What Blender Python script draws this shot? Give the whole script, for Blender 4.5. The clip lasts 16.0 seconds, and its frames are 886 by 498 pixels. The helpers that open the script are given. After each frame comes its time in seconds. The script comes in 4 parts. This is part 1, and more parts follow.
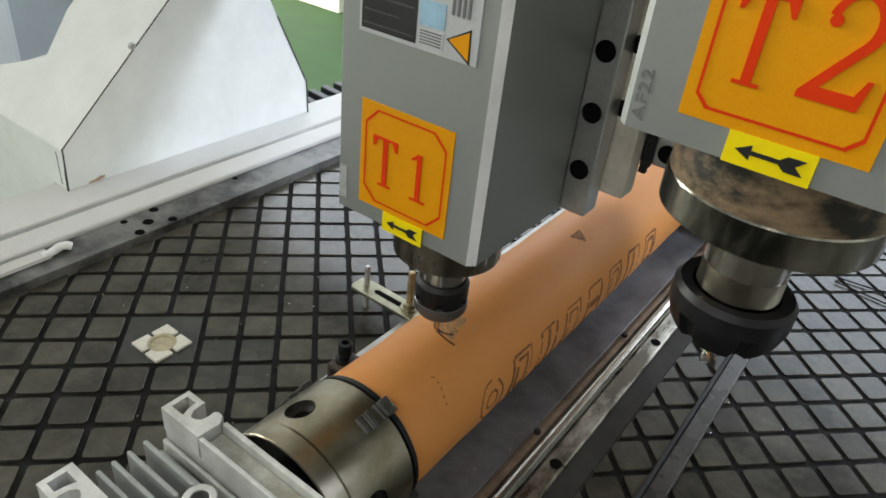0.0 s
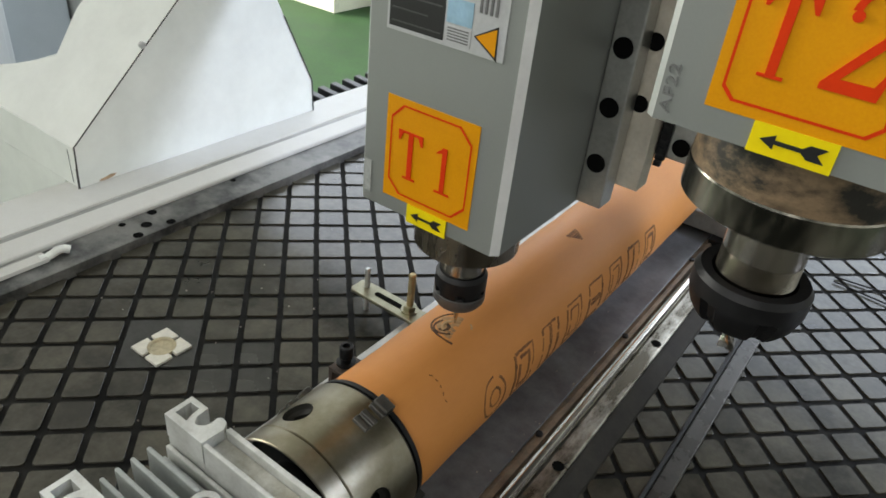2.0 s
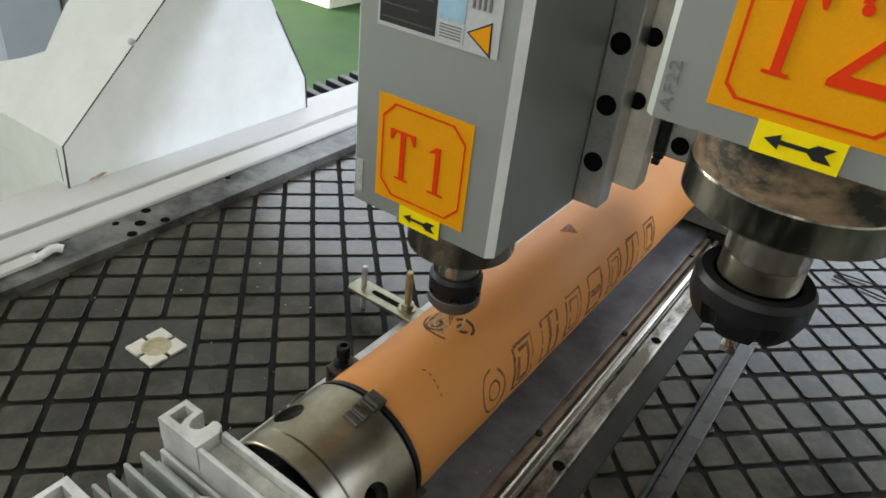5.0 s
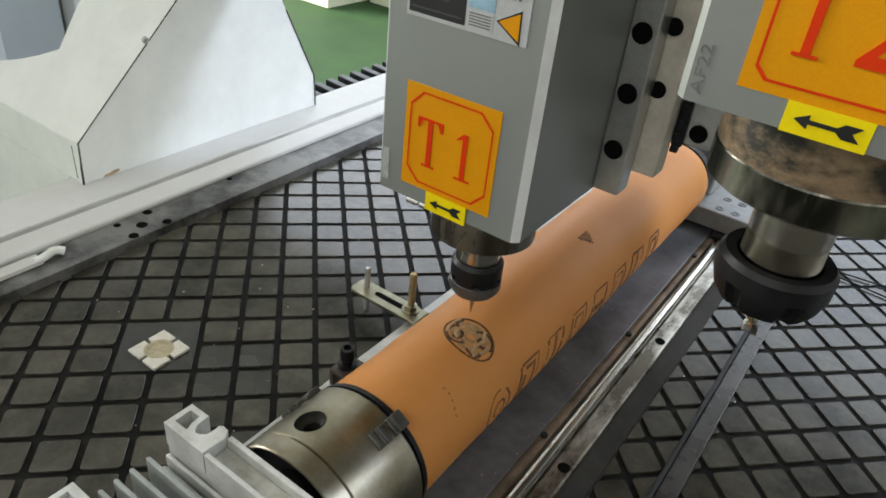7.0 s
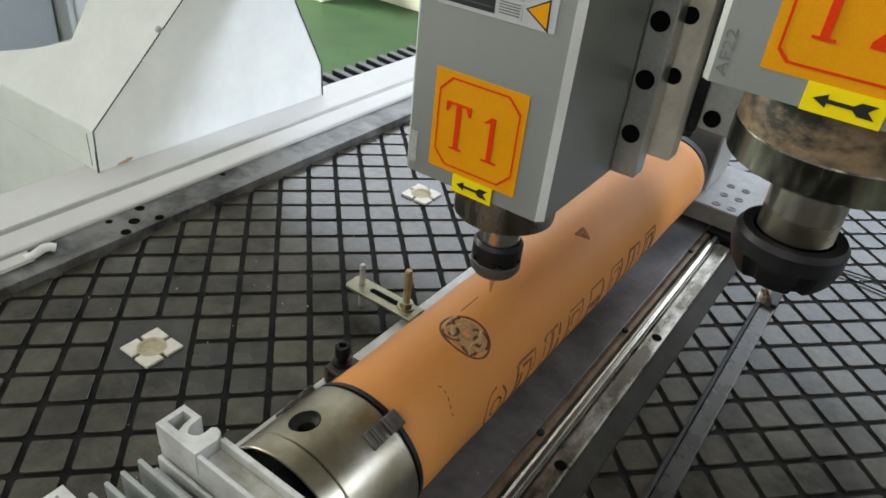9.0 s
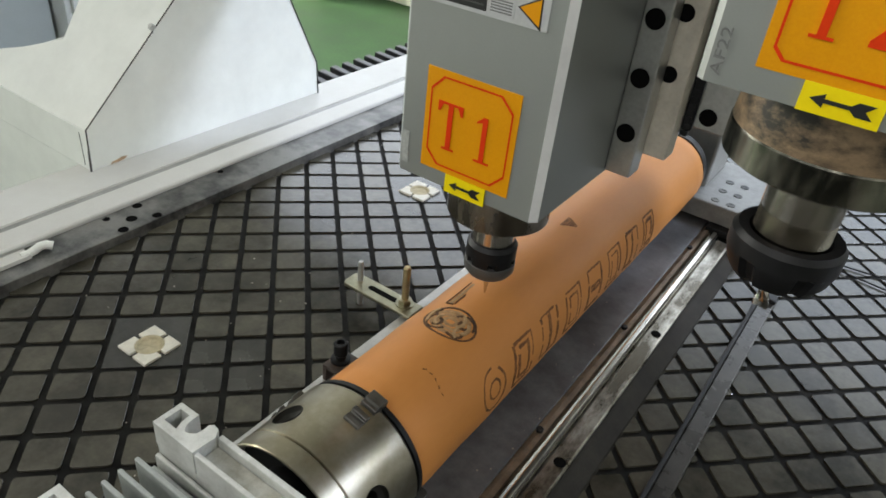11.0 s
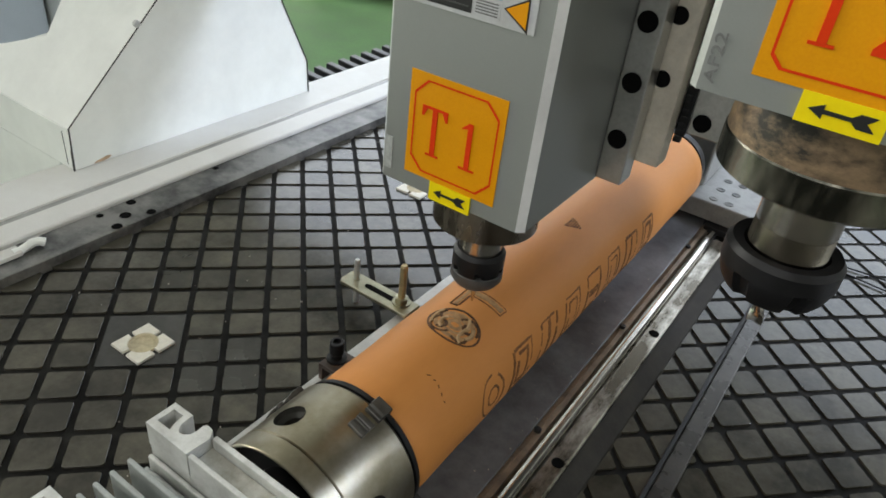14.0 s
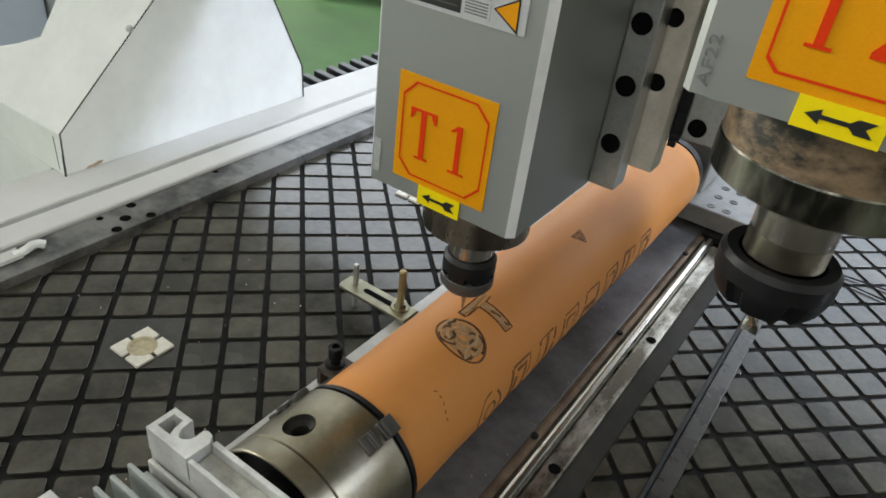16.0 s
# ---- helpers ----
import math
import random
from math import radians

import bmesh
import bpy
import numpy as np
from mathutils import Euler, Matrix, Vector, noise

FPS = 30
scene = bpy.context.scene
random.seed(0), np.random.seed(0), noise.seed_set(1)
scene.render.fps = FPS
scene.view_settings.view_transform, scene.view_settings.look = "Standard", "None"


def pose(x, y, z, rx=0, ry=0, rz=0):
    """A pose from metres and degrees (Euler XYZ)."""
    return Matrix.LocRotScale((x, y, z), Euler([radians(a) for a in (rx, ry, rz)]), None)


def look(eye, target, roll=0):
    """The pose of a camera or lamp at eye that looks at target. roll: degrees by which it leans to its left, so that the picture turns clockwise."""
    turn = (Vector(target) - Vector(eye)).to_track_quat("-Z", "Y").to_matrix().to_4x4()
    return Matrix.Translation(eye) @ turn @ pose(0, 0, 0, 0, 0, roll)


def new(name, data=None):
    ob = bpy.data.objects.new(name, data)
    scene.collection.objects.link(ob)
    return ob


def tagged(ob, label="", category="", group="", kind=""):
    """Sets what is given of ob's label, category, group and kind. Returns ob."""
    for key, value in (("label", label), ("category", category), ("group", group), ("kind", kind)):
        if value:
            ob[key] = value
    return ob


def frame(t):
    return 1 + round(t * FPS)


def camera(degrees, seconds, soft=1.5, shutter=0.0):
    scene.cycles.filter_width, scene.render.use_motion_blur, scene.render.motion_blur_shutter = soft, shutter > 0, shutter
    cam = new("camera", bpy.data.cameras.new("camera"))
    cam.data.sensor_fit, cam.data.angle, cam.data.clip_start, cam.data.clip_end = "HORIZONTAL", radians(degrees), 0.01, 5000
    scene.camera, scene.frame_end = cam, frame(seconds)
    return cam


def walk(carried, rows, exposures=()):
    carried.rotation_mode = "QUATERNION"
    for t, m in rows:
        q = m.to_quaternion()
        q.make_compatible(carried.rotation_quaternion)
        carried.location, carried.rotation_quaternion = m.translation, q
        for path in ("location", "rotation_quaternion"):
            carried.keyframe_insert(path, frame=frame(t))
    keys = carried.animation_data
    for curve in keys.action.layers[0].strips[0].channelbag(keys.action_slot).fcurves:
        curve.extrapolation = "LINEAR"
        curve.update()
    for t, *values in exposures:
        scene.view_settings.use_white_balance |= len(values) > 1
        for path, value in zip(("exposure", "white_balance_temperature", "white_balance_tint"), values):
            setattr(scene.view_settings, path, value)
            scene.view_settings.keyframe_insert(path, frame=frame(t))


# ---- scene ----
cam = camera(64.39, 16.0, soft=1.7)
walk(cam, [
    (0, pose(0.4613, -0.4495, 0.5086, 57.325, -5.651, 37.164)),
    (0.5, pose(0.4623, -0.4531, 0.5090, 57.395, -5.834, 36.827)),
    (1, pose(0.4614, -0.4544, 0.5095, 57.415, -6.000, 36.551)),
    (1.5, pose(0.4577, -0.4526, 0.5105, 57.311, -5.846, 36.715)),
    (2, pose(0.4555, -0.4505, 0.5096, 57.327, -5.643, 36.739)),
    (2.5, pose(0.4551, -0.4482, 0.5086, 57.282, -5.578, 36.734)),
    (3, pose(0.4543, -0.4463, 0.5075, 57.071, -5.552, 36.715)),
    (3.5, pose(0.4541, -0.4444, 0.5070, 56.940, -5.573, 36.466)),
    (4, pose(0.4534, -0.4450, 0.5065, 57.052, -5.603, 36.516)),
    (6.5, pose(0.4451, -0.4436, 0.5061, 57.003, -5.412, 36.022)),
    (7, pose(0.4441, -0.4447, 0.5065, 56.974, -5.454, 36.185)),
    (7.5, pose(0.4404, -0.4430, 0.5052, 56.795, -5.485, 36.242)),
    (8, pose(0.4385, -0.4394, 0.5028, 56.576, -5.550, 36.092)),
    (8.5, pose(0.4392, -0.4394, 0.5036, 56.583, -5.453, 35.859)),
    (9, pose(0.4402, -0.4398, 0.5048, 56.552, -5.585, 35.791)),
    (11.5, pose(0.4388, -0.4368, 0.5019, 56.267, -5.550, 35.584)),
    (12, pose(0.4368, -0.4349, 0.5002, 56.163, -5.703, 35.542)),
    (12.5, pose(0.4346, -0.4341, 0.4989, 56.087, -5.844, 35.605)),
    (13, pose(0.4341, -0.4361, 0.4993, 56.204, -5.788, 35.610)),
    (13.5, pose(0.4346, -0.4351, 0.4998, 56.202, -5.920, 35.528)),
    (14, pose(0.4346, -0.4347, 0.4995, 56.196, -5.937, 35.432)),
    (14.5, pose(0.4381, -0.4386, 0.5047, 56.229, -5.939, 35.477)),
    (15, pose(0.4350, -0.4358, 0.5010, 56.305, -6.090, 35.654)),
    (15.5, pose(0.4350, -0.4367, 0.5019, 56.265, -6.375, 35.590)),
    (16, pose(0.4344, -0.4365, 0.5040, 56.407, -6.370, 35.533)),
])

# ---------------------------------------------------------------- world and light
world = bpy.data.worlds.new("world")
scene.world = world
world.use_nodes = True
wn = world.node_tree
sky = wn.nodes.new("ShaderNodeTexSky")
sky.sky_type = 'NISHITA'
sky.sun_disc = False
sky.sun_elevation = radians(38)
sky.sun_rotation = radians(40)
wn.links.new(sky.outputs[0], wn.nodes["Background"].inputs[0])
wn.nodes["Background"].inputs[1].default_value = 0.12
scene.view_settings.exposure = 0.10

# daylight in window openings set out of view: x, y, z, width, height, aim, watts, colour
def unseen_window_light(place, target, w, h, watts, colour):
    lamp = bpy.data.lights.new("unseen_window_light", 'AREA')
    lamp.shape, lamp.size, lamp.size_y, lamp.energy, lamp.color = 'RECTANGLE', w, h, watts, colour
    ob = new("unseen_window_light", lamp)
    ob.matrix_world = look(place, target)
    return ob

unseen_window_light((1.0, 4.85, 2.175), (1.0, 0, 2.175), 4.6, 2.15, 82, (0.84, 0.92, 1.0))
unseen_window_light((-5.6, 4.85, 3.45), (-5.6, 0, 3.3), 7.6, 4.6, 400, (0.90, 0.95, 1.0))
unseen_window_light((-9.60, -0.25, 2.3), (0, -0.25, 2.0), 4.9, 2.2, 3200, (1.0, 0.985, 0.91))
# added fill from the south, no window known there; lifts faces towards -y
unseen_window_light((0.4, -3.85, 3.2), (0.4, 0, 2.6), 4.6, 2.2, 75, (1.0, 0.96, 0.88))
unseen_window_light((3.85, 2.05, 2.6), (0, 0.9, 0.7), 0.8, 0.8, 145, (0.74, 0.82, 1.0))

# ---------------------------------------------------------------- materials
def mat(name, colour, rough=0.5, metal=0.0, vary=0.25, scale=40.0, fine=400.0, bump=0.15, stretch=(1, 1, 1), alt=None, spec=0.5, island=0.0, grain=0.14, place=False, soft_edge=0.18):
    """Colour with variation at two scales, fine relief and uneven gloss."""
    m = bpy.data.materials.new(name)
    m.use_nodes = True
    nt = m.node_tree
    b = nt.nodes["Principled BSDF"]
    b.inputs["Metallic"].default_value = metal
    b.inputs["Specular IOR Level"].default_value = spec
    co = nt.nodes.new("ShaderNodeTexCoord")
    mp = nt.nodes.new("ShaderNodeMapping")
    mp.inputs["Scale"].default_value = stretch
    if place:
        ge0 = nt.nodes.new("ShaderNodeNewGeometry")
        nt.links.new(ge0.outputs["Position"], mp.inputs[0])
    else:
        nt.links.new(co.outputs["Object"], mp.inputs[0])
    n1 = nt.nodes.new("ShaderNodeTexNoise")
    n1.inputs["Scale"].default_value = scale
    n1.inputs["Detail"].default_value = 6
    n1.inputs["Roughness"].default_value = 0.65
    n2 = nt.nodes.new("ShaderNodeTexNoise")
    n2.inputs["Scale"].default_value = fine
    n2.inputs["Detail"].default_value = 3
    for n in (n1, n2):
        nt.links.new(mp.outputs[0], n.inputs["Vector"])
    r = nt.nodes.new("ShaderNodeValToRGB")
    lo = [c * (1 - vary) for c in colour]
    hi = [min(1, c * (1 + vary)) for c in colour]
    if alt:
        lo = alt
    r.color_ramp.elements[0].position, r.color_ramp.elements[1].position = 0.5 - soft_edge, 0.5 + soft_edge
    r.color_ramp.elements[0].color, r.color_ramp.elements[1].color = (*lo, 1), (*hi, 1)
    nt.links.new(n1.outputs[0], r.inputs[0])
    mx = nt.nodes.new("ShaderNodeMix")
    mx.data_type, mx.blend_type = 'RGBA', 'OVERLAY'
    mx.inputs[0].default_value = grain
    nt.links.new(r.outputs[0], mx.inputs["A"])
    nt.links.new(n2.outputs[0], mx.inputs["B"])
    out = mx.outputs["Result"]
    if island:
        oi = nt.nodes.new("ShaderNodeObjectInfo")
        ge = nt.nodes.new("ShaderNodeNewGeometry")
        ad = nt.nodes.new("ShaderNodeMath")
        ad.operation = 'ADD'
        nt.links.new(oi.outputs["Random"], ad.inputs[0])
        nt.links.new(ge.outputs["Random Per Island"], ad.inputs[1])
        fr = nt.nodes.new("ShaderNodeMath")
        fr.operation = 'FRACT'
        nt.links.new(ad.outputs[0], fr.inputs[0])
        mr = nt.nodes.new("ShaderNodeMapRange")
        mr.inputs["To Min"].default_value, mr.inputs["To Max"].default_value = 1 - island, 1 + island
        nt.links.new(fr.outputs[0], mr.inputs["Value"])
        hs = nt.nodes.new("ShaderNodeHueSaturation")
        nt.links.new(mr.outputs[0], hs.inputs["Value"])
        nt.links.new(out, hs.inputs["Color"])
        out = hs.outputs[0]
    nt.links.new(out, b.inputs["Base Color"])
    rr = nt.nodes.new("ShaderNodeMapRange")
    rr.inputs["To Min"].default_value, rr.inputs["To Max"].default_value = max(0.02, rough * 0.75), min(1, rough * 1.3)
    nt.links.new(n1.outputs[0], rr.inputs["Value"])
    nt.links.new(rr.outputs[0], b.inputs["Roughness"])
    if bump:
        bp = nt.nodes.new("ShaderNodeBump")
        bp.inputs["Strength"].default_value = bump
        bp.inputs["Distance"].default_value = 0.001
        nt.links.new(n2.outputs[0], bp.inputs["Height"])
        nt.links.new(bp.outputs[0], b.inputs["Normal"])
    return m


PAD = mat("phenolic_pad", (0.056, 0.052, 0.039), 0.21, vary=0.5, soft_edge=0.12, scale=9, fine=300, bump=0.015, island=0.20, place=True, spec=0.4)
OILPAD = mat("oily_pad", (0.046, 0.045, 0.039), 0.26, vary=0.4, scale=12, fine=300, bump=0.03, spec=0.4)
GROOVE = mat("groove_black", (0.016, 0.0155, 0.014), 0.75, vary=0.5, scale=26, spec=0.12, alt=(0.0035, 0.0035, 0.0035))
PLATE = mat("smooth_pad", (0.034, 0.034, 0.031), 0.22, vary=0.3, scale=30, bump=0.05)
PLUG = mat("white_plug", (0.74, 0.71, 0.62), 0.55, vary=0.12, scale=120)
FOAM = mat("cream_core", (0.48, 0.42, 0.28), 0.85, vary=0.2, scale=150)
DARKSTEEL = mat("oiled_steel_plate", (0.16, 0.158, 0.15), 0.45, 0.25, vary=0.25, alt=(0.035, 0.036, 0.036), soft_edge=0.10, scale=16, fine=260, bump=0.1)
WHITE = mat("white_powder_coat", (0.87, 0.89, 0.86), 0.35, vary=0.05, scale=14, fine=900, bump=0.06)
WHITE_FRAME = mat("white_frame_paint", (0.70, 0.70, 0.68), 0.5, vary=0.05, scale=5, alt=(0.62, 0.61, 0.58), fine=500, bump=0.06)
JAW = mat("dark_jaw_steel", (0.085, 0.082, 0.075), 0.4, 0.6, vary=0.35, scale=60, bump=0.1)
# mid grey for the shade in the white beam's groove
GROOVESHADE = mat("groove_shade_grey", (0.30, 0.30, 0.285), 0.35, vary=0.2, scale=20)
RUSTSTAIN = mat("rust_stain", (0.44, 0.31, 0.20), 0.7, vary=0.4, scale=90)
SEAM = mat("panel_seam", (0.05, 0.05, 0.05), 0.8)
STEEL = mat("turned_steel", (0.35, 0.325, 0.265), 0.33, 1.0, vary=0.08, scale=24, alt=(0.25, 0.225, 0.16), fine=250, bump=0.02, soft_edge=0.12, grain=0.05)
CHROME = mat("ground_rail_steel", (0.60, 0.575, 0.53), 0.17, 1.0, vary=0.12, scale=25, bump=0.03, stretch=(8, 1, 8))
RUSTY = mat("stained_rail_edge", (0.22, 0.17, 0.12), 0.45, 0.6, vary=0.45, scale=40, bump=0.1)
DIRTYSTEEL = mat("dirty_turned_steel", (0.36, 0.32, 0.27), 0.27, 1.0, vary=0.2, scale=30, alt=(0.13, 0.105, 0.08), bump=0.05, stretch=(1, 1, 0.25))
# grime, with the room's reflections painted in as dark upright streaks
RINGSTEEL = mat("grimy_reflecting_ring", (0.33, 0.31, 0.26), 0.20, 0.95, vary=0.2, scale=34, alt=(0.045, 0.046, 0.038), bump=0.03, stretch=(1, 1, 0.25), soft_edge=0.10)
RAILFLAT = mat("blotched_rail_flat", (0.60, 0.57, 0.50), 0.28, 0.9, vary=0.12, scale=8, alt=(0.12, 0.105, 0.08), soft_edge=0.09, bump=0.04, stretch=(3, 1, 3))
SKIRT = mat("dull_dark_skirt", (0.040, 0.037, 0.032), 0.7, 0.0, spec=0.15, vary=0.35, scale=22)
SHAFT = mat("stained_shaft_steel", (0.40, 0.375, 0.33), 0.22, 1.0, vary=0.2, scale=40, bump=0.03)
SMUDGED = mat("resin_smeared_steel", (0.21, 0.145, 0.085), 0.42, 0.35, vary=0.35, scale=24, alt=(0.022, 0.020, 0.015), bump=0.1, stretch=(1, 1, 1.8), soft_edge=0.09)
ANOD = mat("grey_anodised_body", (0.30, 0.315, 0.30), 0.38, 0.4, vary=0.05, scale=6, fine=700, bump=0.02, grain=0.03)
# near white, so the chamfer's highlight is in its colour
BEVELGLINT = mat("bevel_highlight_white", (0.80, 0.80, 0.80), 0.5, 0.1, vary=0.08, scale=30)
FLANGE = mat("milled_flange", (0.50, 0.50, 0.48), 0.33, 0.85, vary=0.14, scale=25, bump=0.05)
DULL = mat("dull_cast_iron", (0.30, 0.30, 0.29), 0.5, 0.3, vary=0.25, scale=30, bump=0.1)
DUSTY = mat("dusty_flange", (0.62, 0.57, 0.48), 0.5, 0.1, vary=0.2, scale=35, bump=0.1)
BLACKOX = mat("black_oxide", (0.010, 0.010, 0.011), 0.42, 0.15, spec=0.3, vary=0.3, scale=70, bump=0.08)
NUTGREY = mat("worn_nut_grey", (0.10, 0.10, 0.10), 0.4, 0.4, vary=0.2, scale=60)
# black that stands in for the shade inside holes and slots
HOLE = mat("hole_shade_black", (0.006, 0.006, 0.006), 0.9, spec=0.03)
# dark lining that deepens the shade inside the key holes
BORE = mat("bore_dark", (0.022, 0.021, 0.018), 0.6, spec=0.2, vary=0.3, scale=80)
ORANGE = mat("orange_sticker", (0.72, 0.30, 0.0), 0.42, spec=0.2, vary=0.04, scale=20, fine=900, bump=0.03)
RED = mat("red_print", (0.68, 0.040, 0.004), 0.5, vary=0.06, spec=0.12)
YELLOW = mat("yellow_sticker", (0.86, 0.68, 0.003), 0.42, vary=0.04, bump=0.03, spec=0.2)
INK = mat("black_ink", (0.012, 0.012, 0.012), 0.4)
FAINTINK = mat("faint_print", (0.055, 0.055, 0.055), 0.5)
GREYINK = mat("grey_ink", (0.15, 0.15, 0.15), 0.5)
SILVERLABEL = mat("silver_label", (0.52, 0.53, 0.54), 0.35, 0.2, vary=0.05)
BLUEINK = mat("blue_print", (0.27, 0.43, 0.55), 0.45)
KRAFT = mat("kraft_cardboard", (0.62, 0.258, 0.070), 0.46, spec=0.22, vary=0.07, scale=9, fine=260, bump=0.05, stretch=(1, 0.35, 1), grain=0.05)
CUT = mat("cut_cardboard", (0.38, 0.225, 0.105), 0.9, vary=0.3, scale=180, bump=0.4)
PULP = mat("torn_pulp", (0.44, 0.285, 0.145), 0.9, vary=0.2, scale=220, bump=0.4)
CHIP = mat("grey_chips", (0.42, 0.38, 0.32), 0.9)
SCORCH = mat("scorched_groove", (0.23, 0.098, 0.034), 0.9, vary=0.4, scale=140, bump=0.3, alt=(0.09, 0.038, 0.014))
# dark brown ribbons put the shade of the cut recesses into colour
CUTSHADE = mat("cut_shade_brown", (0.10, 0.048, 0.020), 0.85, vary=0.6, scale=160, bump=0.3)
ALU = mat("cast_aluminium", (0.60, 0.61, 0.59), 0.45, 0.3, alt=(0.44, 0.445, 0.425), vary=0.12, scale=50, fine=500, bump=0.1)
# darker copy of the cast aluminium for fins, block and lower ridge
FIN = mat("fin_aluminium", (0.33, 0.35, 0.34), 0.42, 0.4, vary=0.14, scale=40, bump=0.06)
BASEGREY = mat("base_plate_steel", (0.125, 0.128, 0.135), 0.34, 0.15, soft_edge=0.14, vary=0.4, scale=16, fine=300, bump=0.06)
BRIGHTSTEEL = mat("bright_milled_edge", (0.62, 0.62, 0.61), 0.3, 0.8, vary=0.12, scale=20)
STAINEDALU = mat("stained_aluminium", (0.50, 0.50, 0.46), 0.5, 0.2, vary=0.15, alt=(0.34, 0.325, 0.27), soft_edge=0.12, scale=40, bump=0.08)
BROWNSTEEL = mat("browned_steel", (0.075, 0.055, 0.045), 0.5, 0.2, vary=0.3, scale=60, bump=0.08)
DULLEDGE = mat("dull_milled_edge", (0.50, 0.50, 0.48), 0.5, 0.5, vary=0.18, scale=20, bump=0.05)
ZINC = mat("zinc_plated", (0.35, 0.335, 0.245), 0.34, 0.95, vary=0.16, scale=60, bump=0.06)
BRASSZINC = mat("yellow_zinc", (0.50, 0.40, 0.22), 0.35, 0.9, vary=0.18, scale=60)
STRAP = mat("dark_flat_bar", (0.060, 0.056, 0.05), 0.27, 0.4, vary=0.3, scale=25)
RUBBER = mat("black_rubber", (0.008, 0.008, 0.008), 0.6, vary=0.2)
GREENFLOOR = mat("green_floor_paint", (0.034, 0.074, 0.027), 0.6, vary=0.25, scale=3, fine=60, bump=0.05, spec=0.12)
WALL = mat("hall_wall", (0.22, 0.223, 0.215), 0.8, vary=0.06, scale=2, fine=80)
ROOF = mat("grey_roof", (0.11, 0.11, 0.105), 0.8, vary=0.1, scale=2)
CABINET = mat("blue_grey_cabinet", (0.36, 0.39, 0.395), 0.45, vary=0.06, scale=6)
PALEGREY = mat("pale_grey_paint", (0.56, 0.58, 0.575), 0.45, vary=0.06, scale=6)
PALEPATCH = mat("worn_label", (0.37, 0.385, 0.375), 0.5, vary=0.15, scale=200)
CREAM = mat("cream_paint", (0.70, 0.70, 0.55), 0.5, vary=0.08, scale=8)
CHAINGREY = mat("chain_grey", (0.13, 0.13, 0.13), 0.5)
CHAIN = mat("chain_plastic", (0.020, 0.020, 0.022), 0.45, vary=0.2)


# ---------------------------------------------------------------- mesh helpers
def part(name, bm, material, parent=None, label="", smooth=None):
    me = bpy.data.meshes.new(name)
    bm.normal_update()
    if smooth is not None:
        lim = math.cos(radians(smooth))
        for f in bm.faces:
            f.smooth = True
        for e in bm.edges:
            if len(e.link_faces) == 2 and e.link_faces[0].normal.dot(e.link_faces[1].normal) < lim:
                e.smooth = False
    bm.to_mesh(me)
    bm.free()
    me.materials.append(material)
    ob = new(name, me)
    if parent is not None:
        ob.parent = parent
    if label:
        ob["label"] = label
    return ob


def box(x0, x1, y0, y1, z0, z1, bevel=0.0, bm=None, seg=2):
    own = bm is None
    b = bmesh.new()
    r = bmesh.ops.create_cube(b, size=1)
    for v in r["verts"]:
        v.co = Vector(((x0 + x1) / 2 + v.co.x * (x1 - x0), (y0 + y1) / 2 + v.co.y * (y1 - y0), (z0 + z1) / 2 + v.co.z * (z1 - z0)))
    if bevel:
        bmesh.ops.bevel(b, geom=list(b.edges), offset=bevel, segments=seg, affect='EDGES', profile=0.5)
    if own:
        return b
    return merge(bm, b)


def merge(bm, b, m=None):
    tmp = bpy.data.meshes.new("tmp")
    if m is not None:
        b.transform(m)
    b.to_mesh(tmp)
    b.free()
    bm.from_mesh(tmp)
    bpy.data.meshes.remove(tmp)
    return bm


def prism(outline, axis, a, b, bevel=0.0, seg=1):
    """A closed outline in the plane across the axis (x: y,z; y: x,z; z: x,y), drawn out from a to b."""
    bm = bmesh.new()
    def at(p, s):
        return {"x": (s, p[0], p[1]), "y": (p[0], s, p[1]), "z": (p[0], p[1], s)}[axis]
    va = [bm.verts.new(at(p, a)) for p in outline]
    vb = [bm.verts.new(at(p, b)) for p in outline]
    bm.faces.new(va)
    bm.faces.new(vb[::-1])
    n = len(outline)
    for i in range(n):
        bm.faces.new((va[i], vb[i], vb[(i + 1) % n], va[(i + 1) % n]))
    bmesh.ops.recalc_face_normals(bm, faces=list(bm.faces))
    if bevel:
        bmesh.ops.bevel(bm, geom=list(bm.edges), offset=bevel, segments=seg, affect='EDGES', profile=0.5)
    return bm


def lathe(profile, n=48, axis="z", at=(0, 0, 0), close=True):
    """Turns (radius, height) pairs about an axis through the point at."""
    bm = bmesh.new()
    rings = []
    for r, h in profile:
        ring = []
        for i in range(n):
            t = 2 * math.pi * i / n
            c, s = r * math.cos(t), r * math.sin(t)
            p = {"z": (c, s, h), "y": (c, h, s), "x": (h, c, s)}[axis]
            ring.append(bm.verts.new(Vector(p) + Vector(at)))
        rings.append(ring)
    for a, b in zip(rings, rings[1:]):
        for i in range(n):
            bm.faces.new((a[i], a[(i + 1) % n], b[(i + 1) % n], b[i]))
    if close:
        bm.faces.new(rings[0])
        bm.faces.new(rings[-1])
    bmesh.ops.recalc_face_normals(bm, faces=list(bm.faces))
    return bm


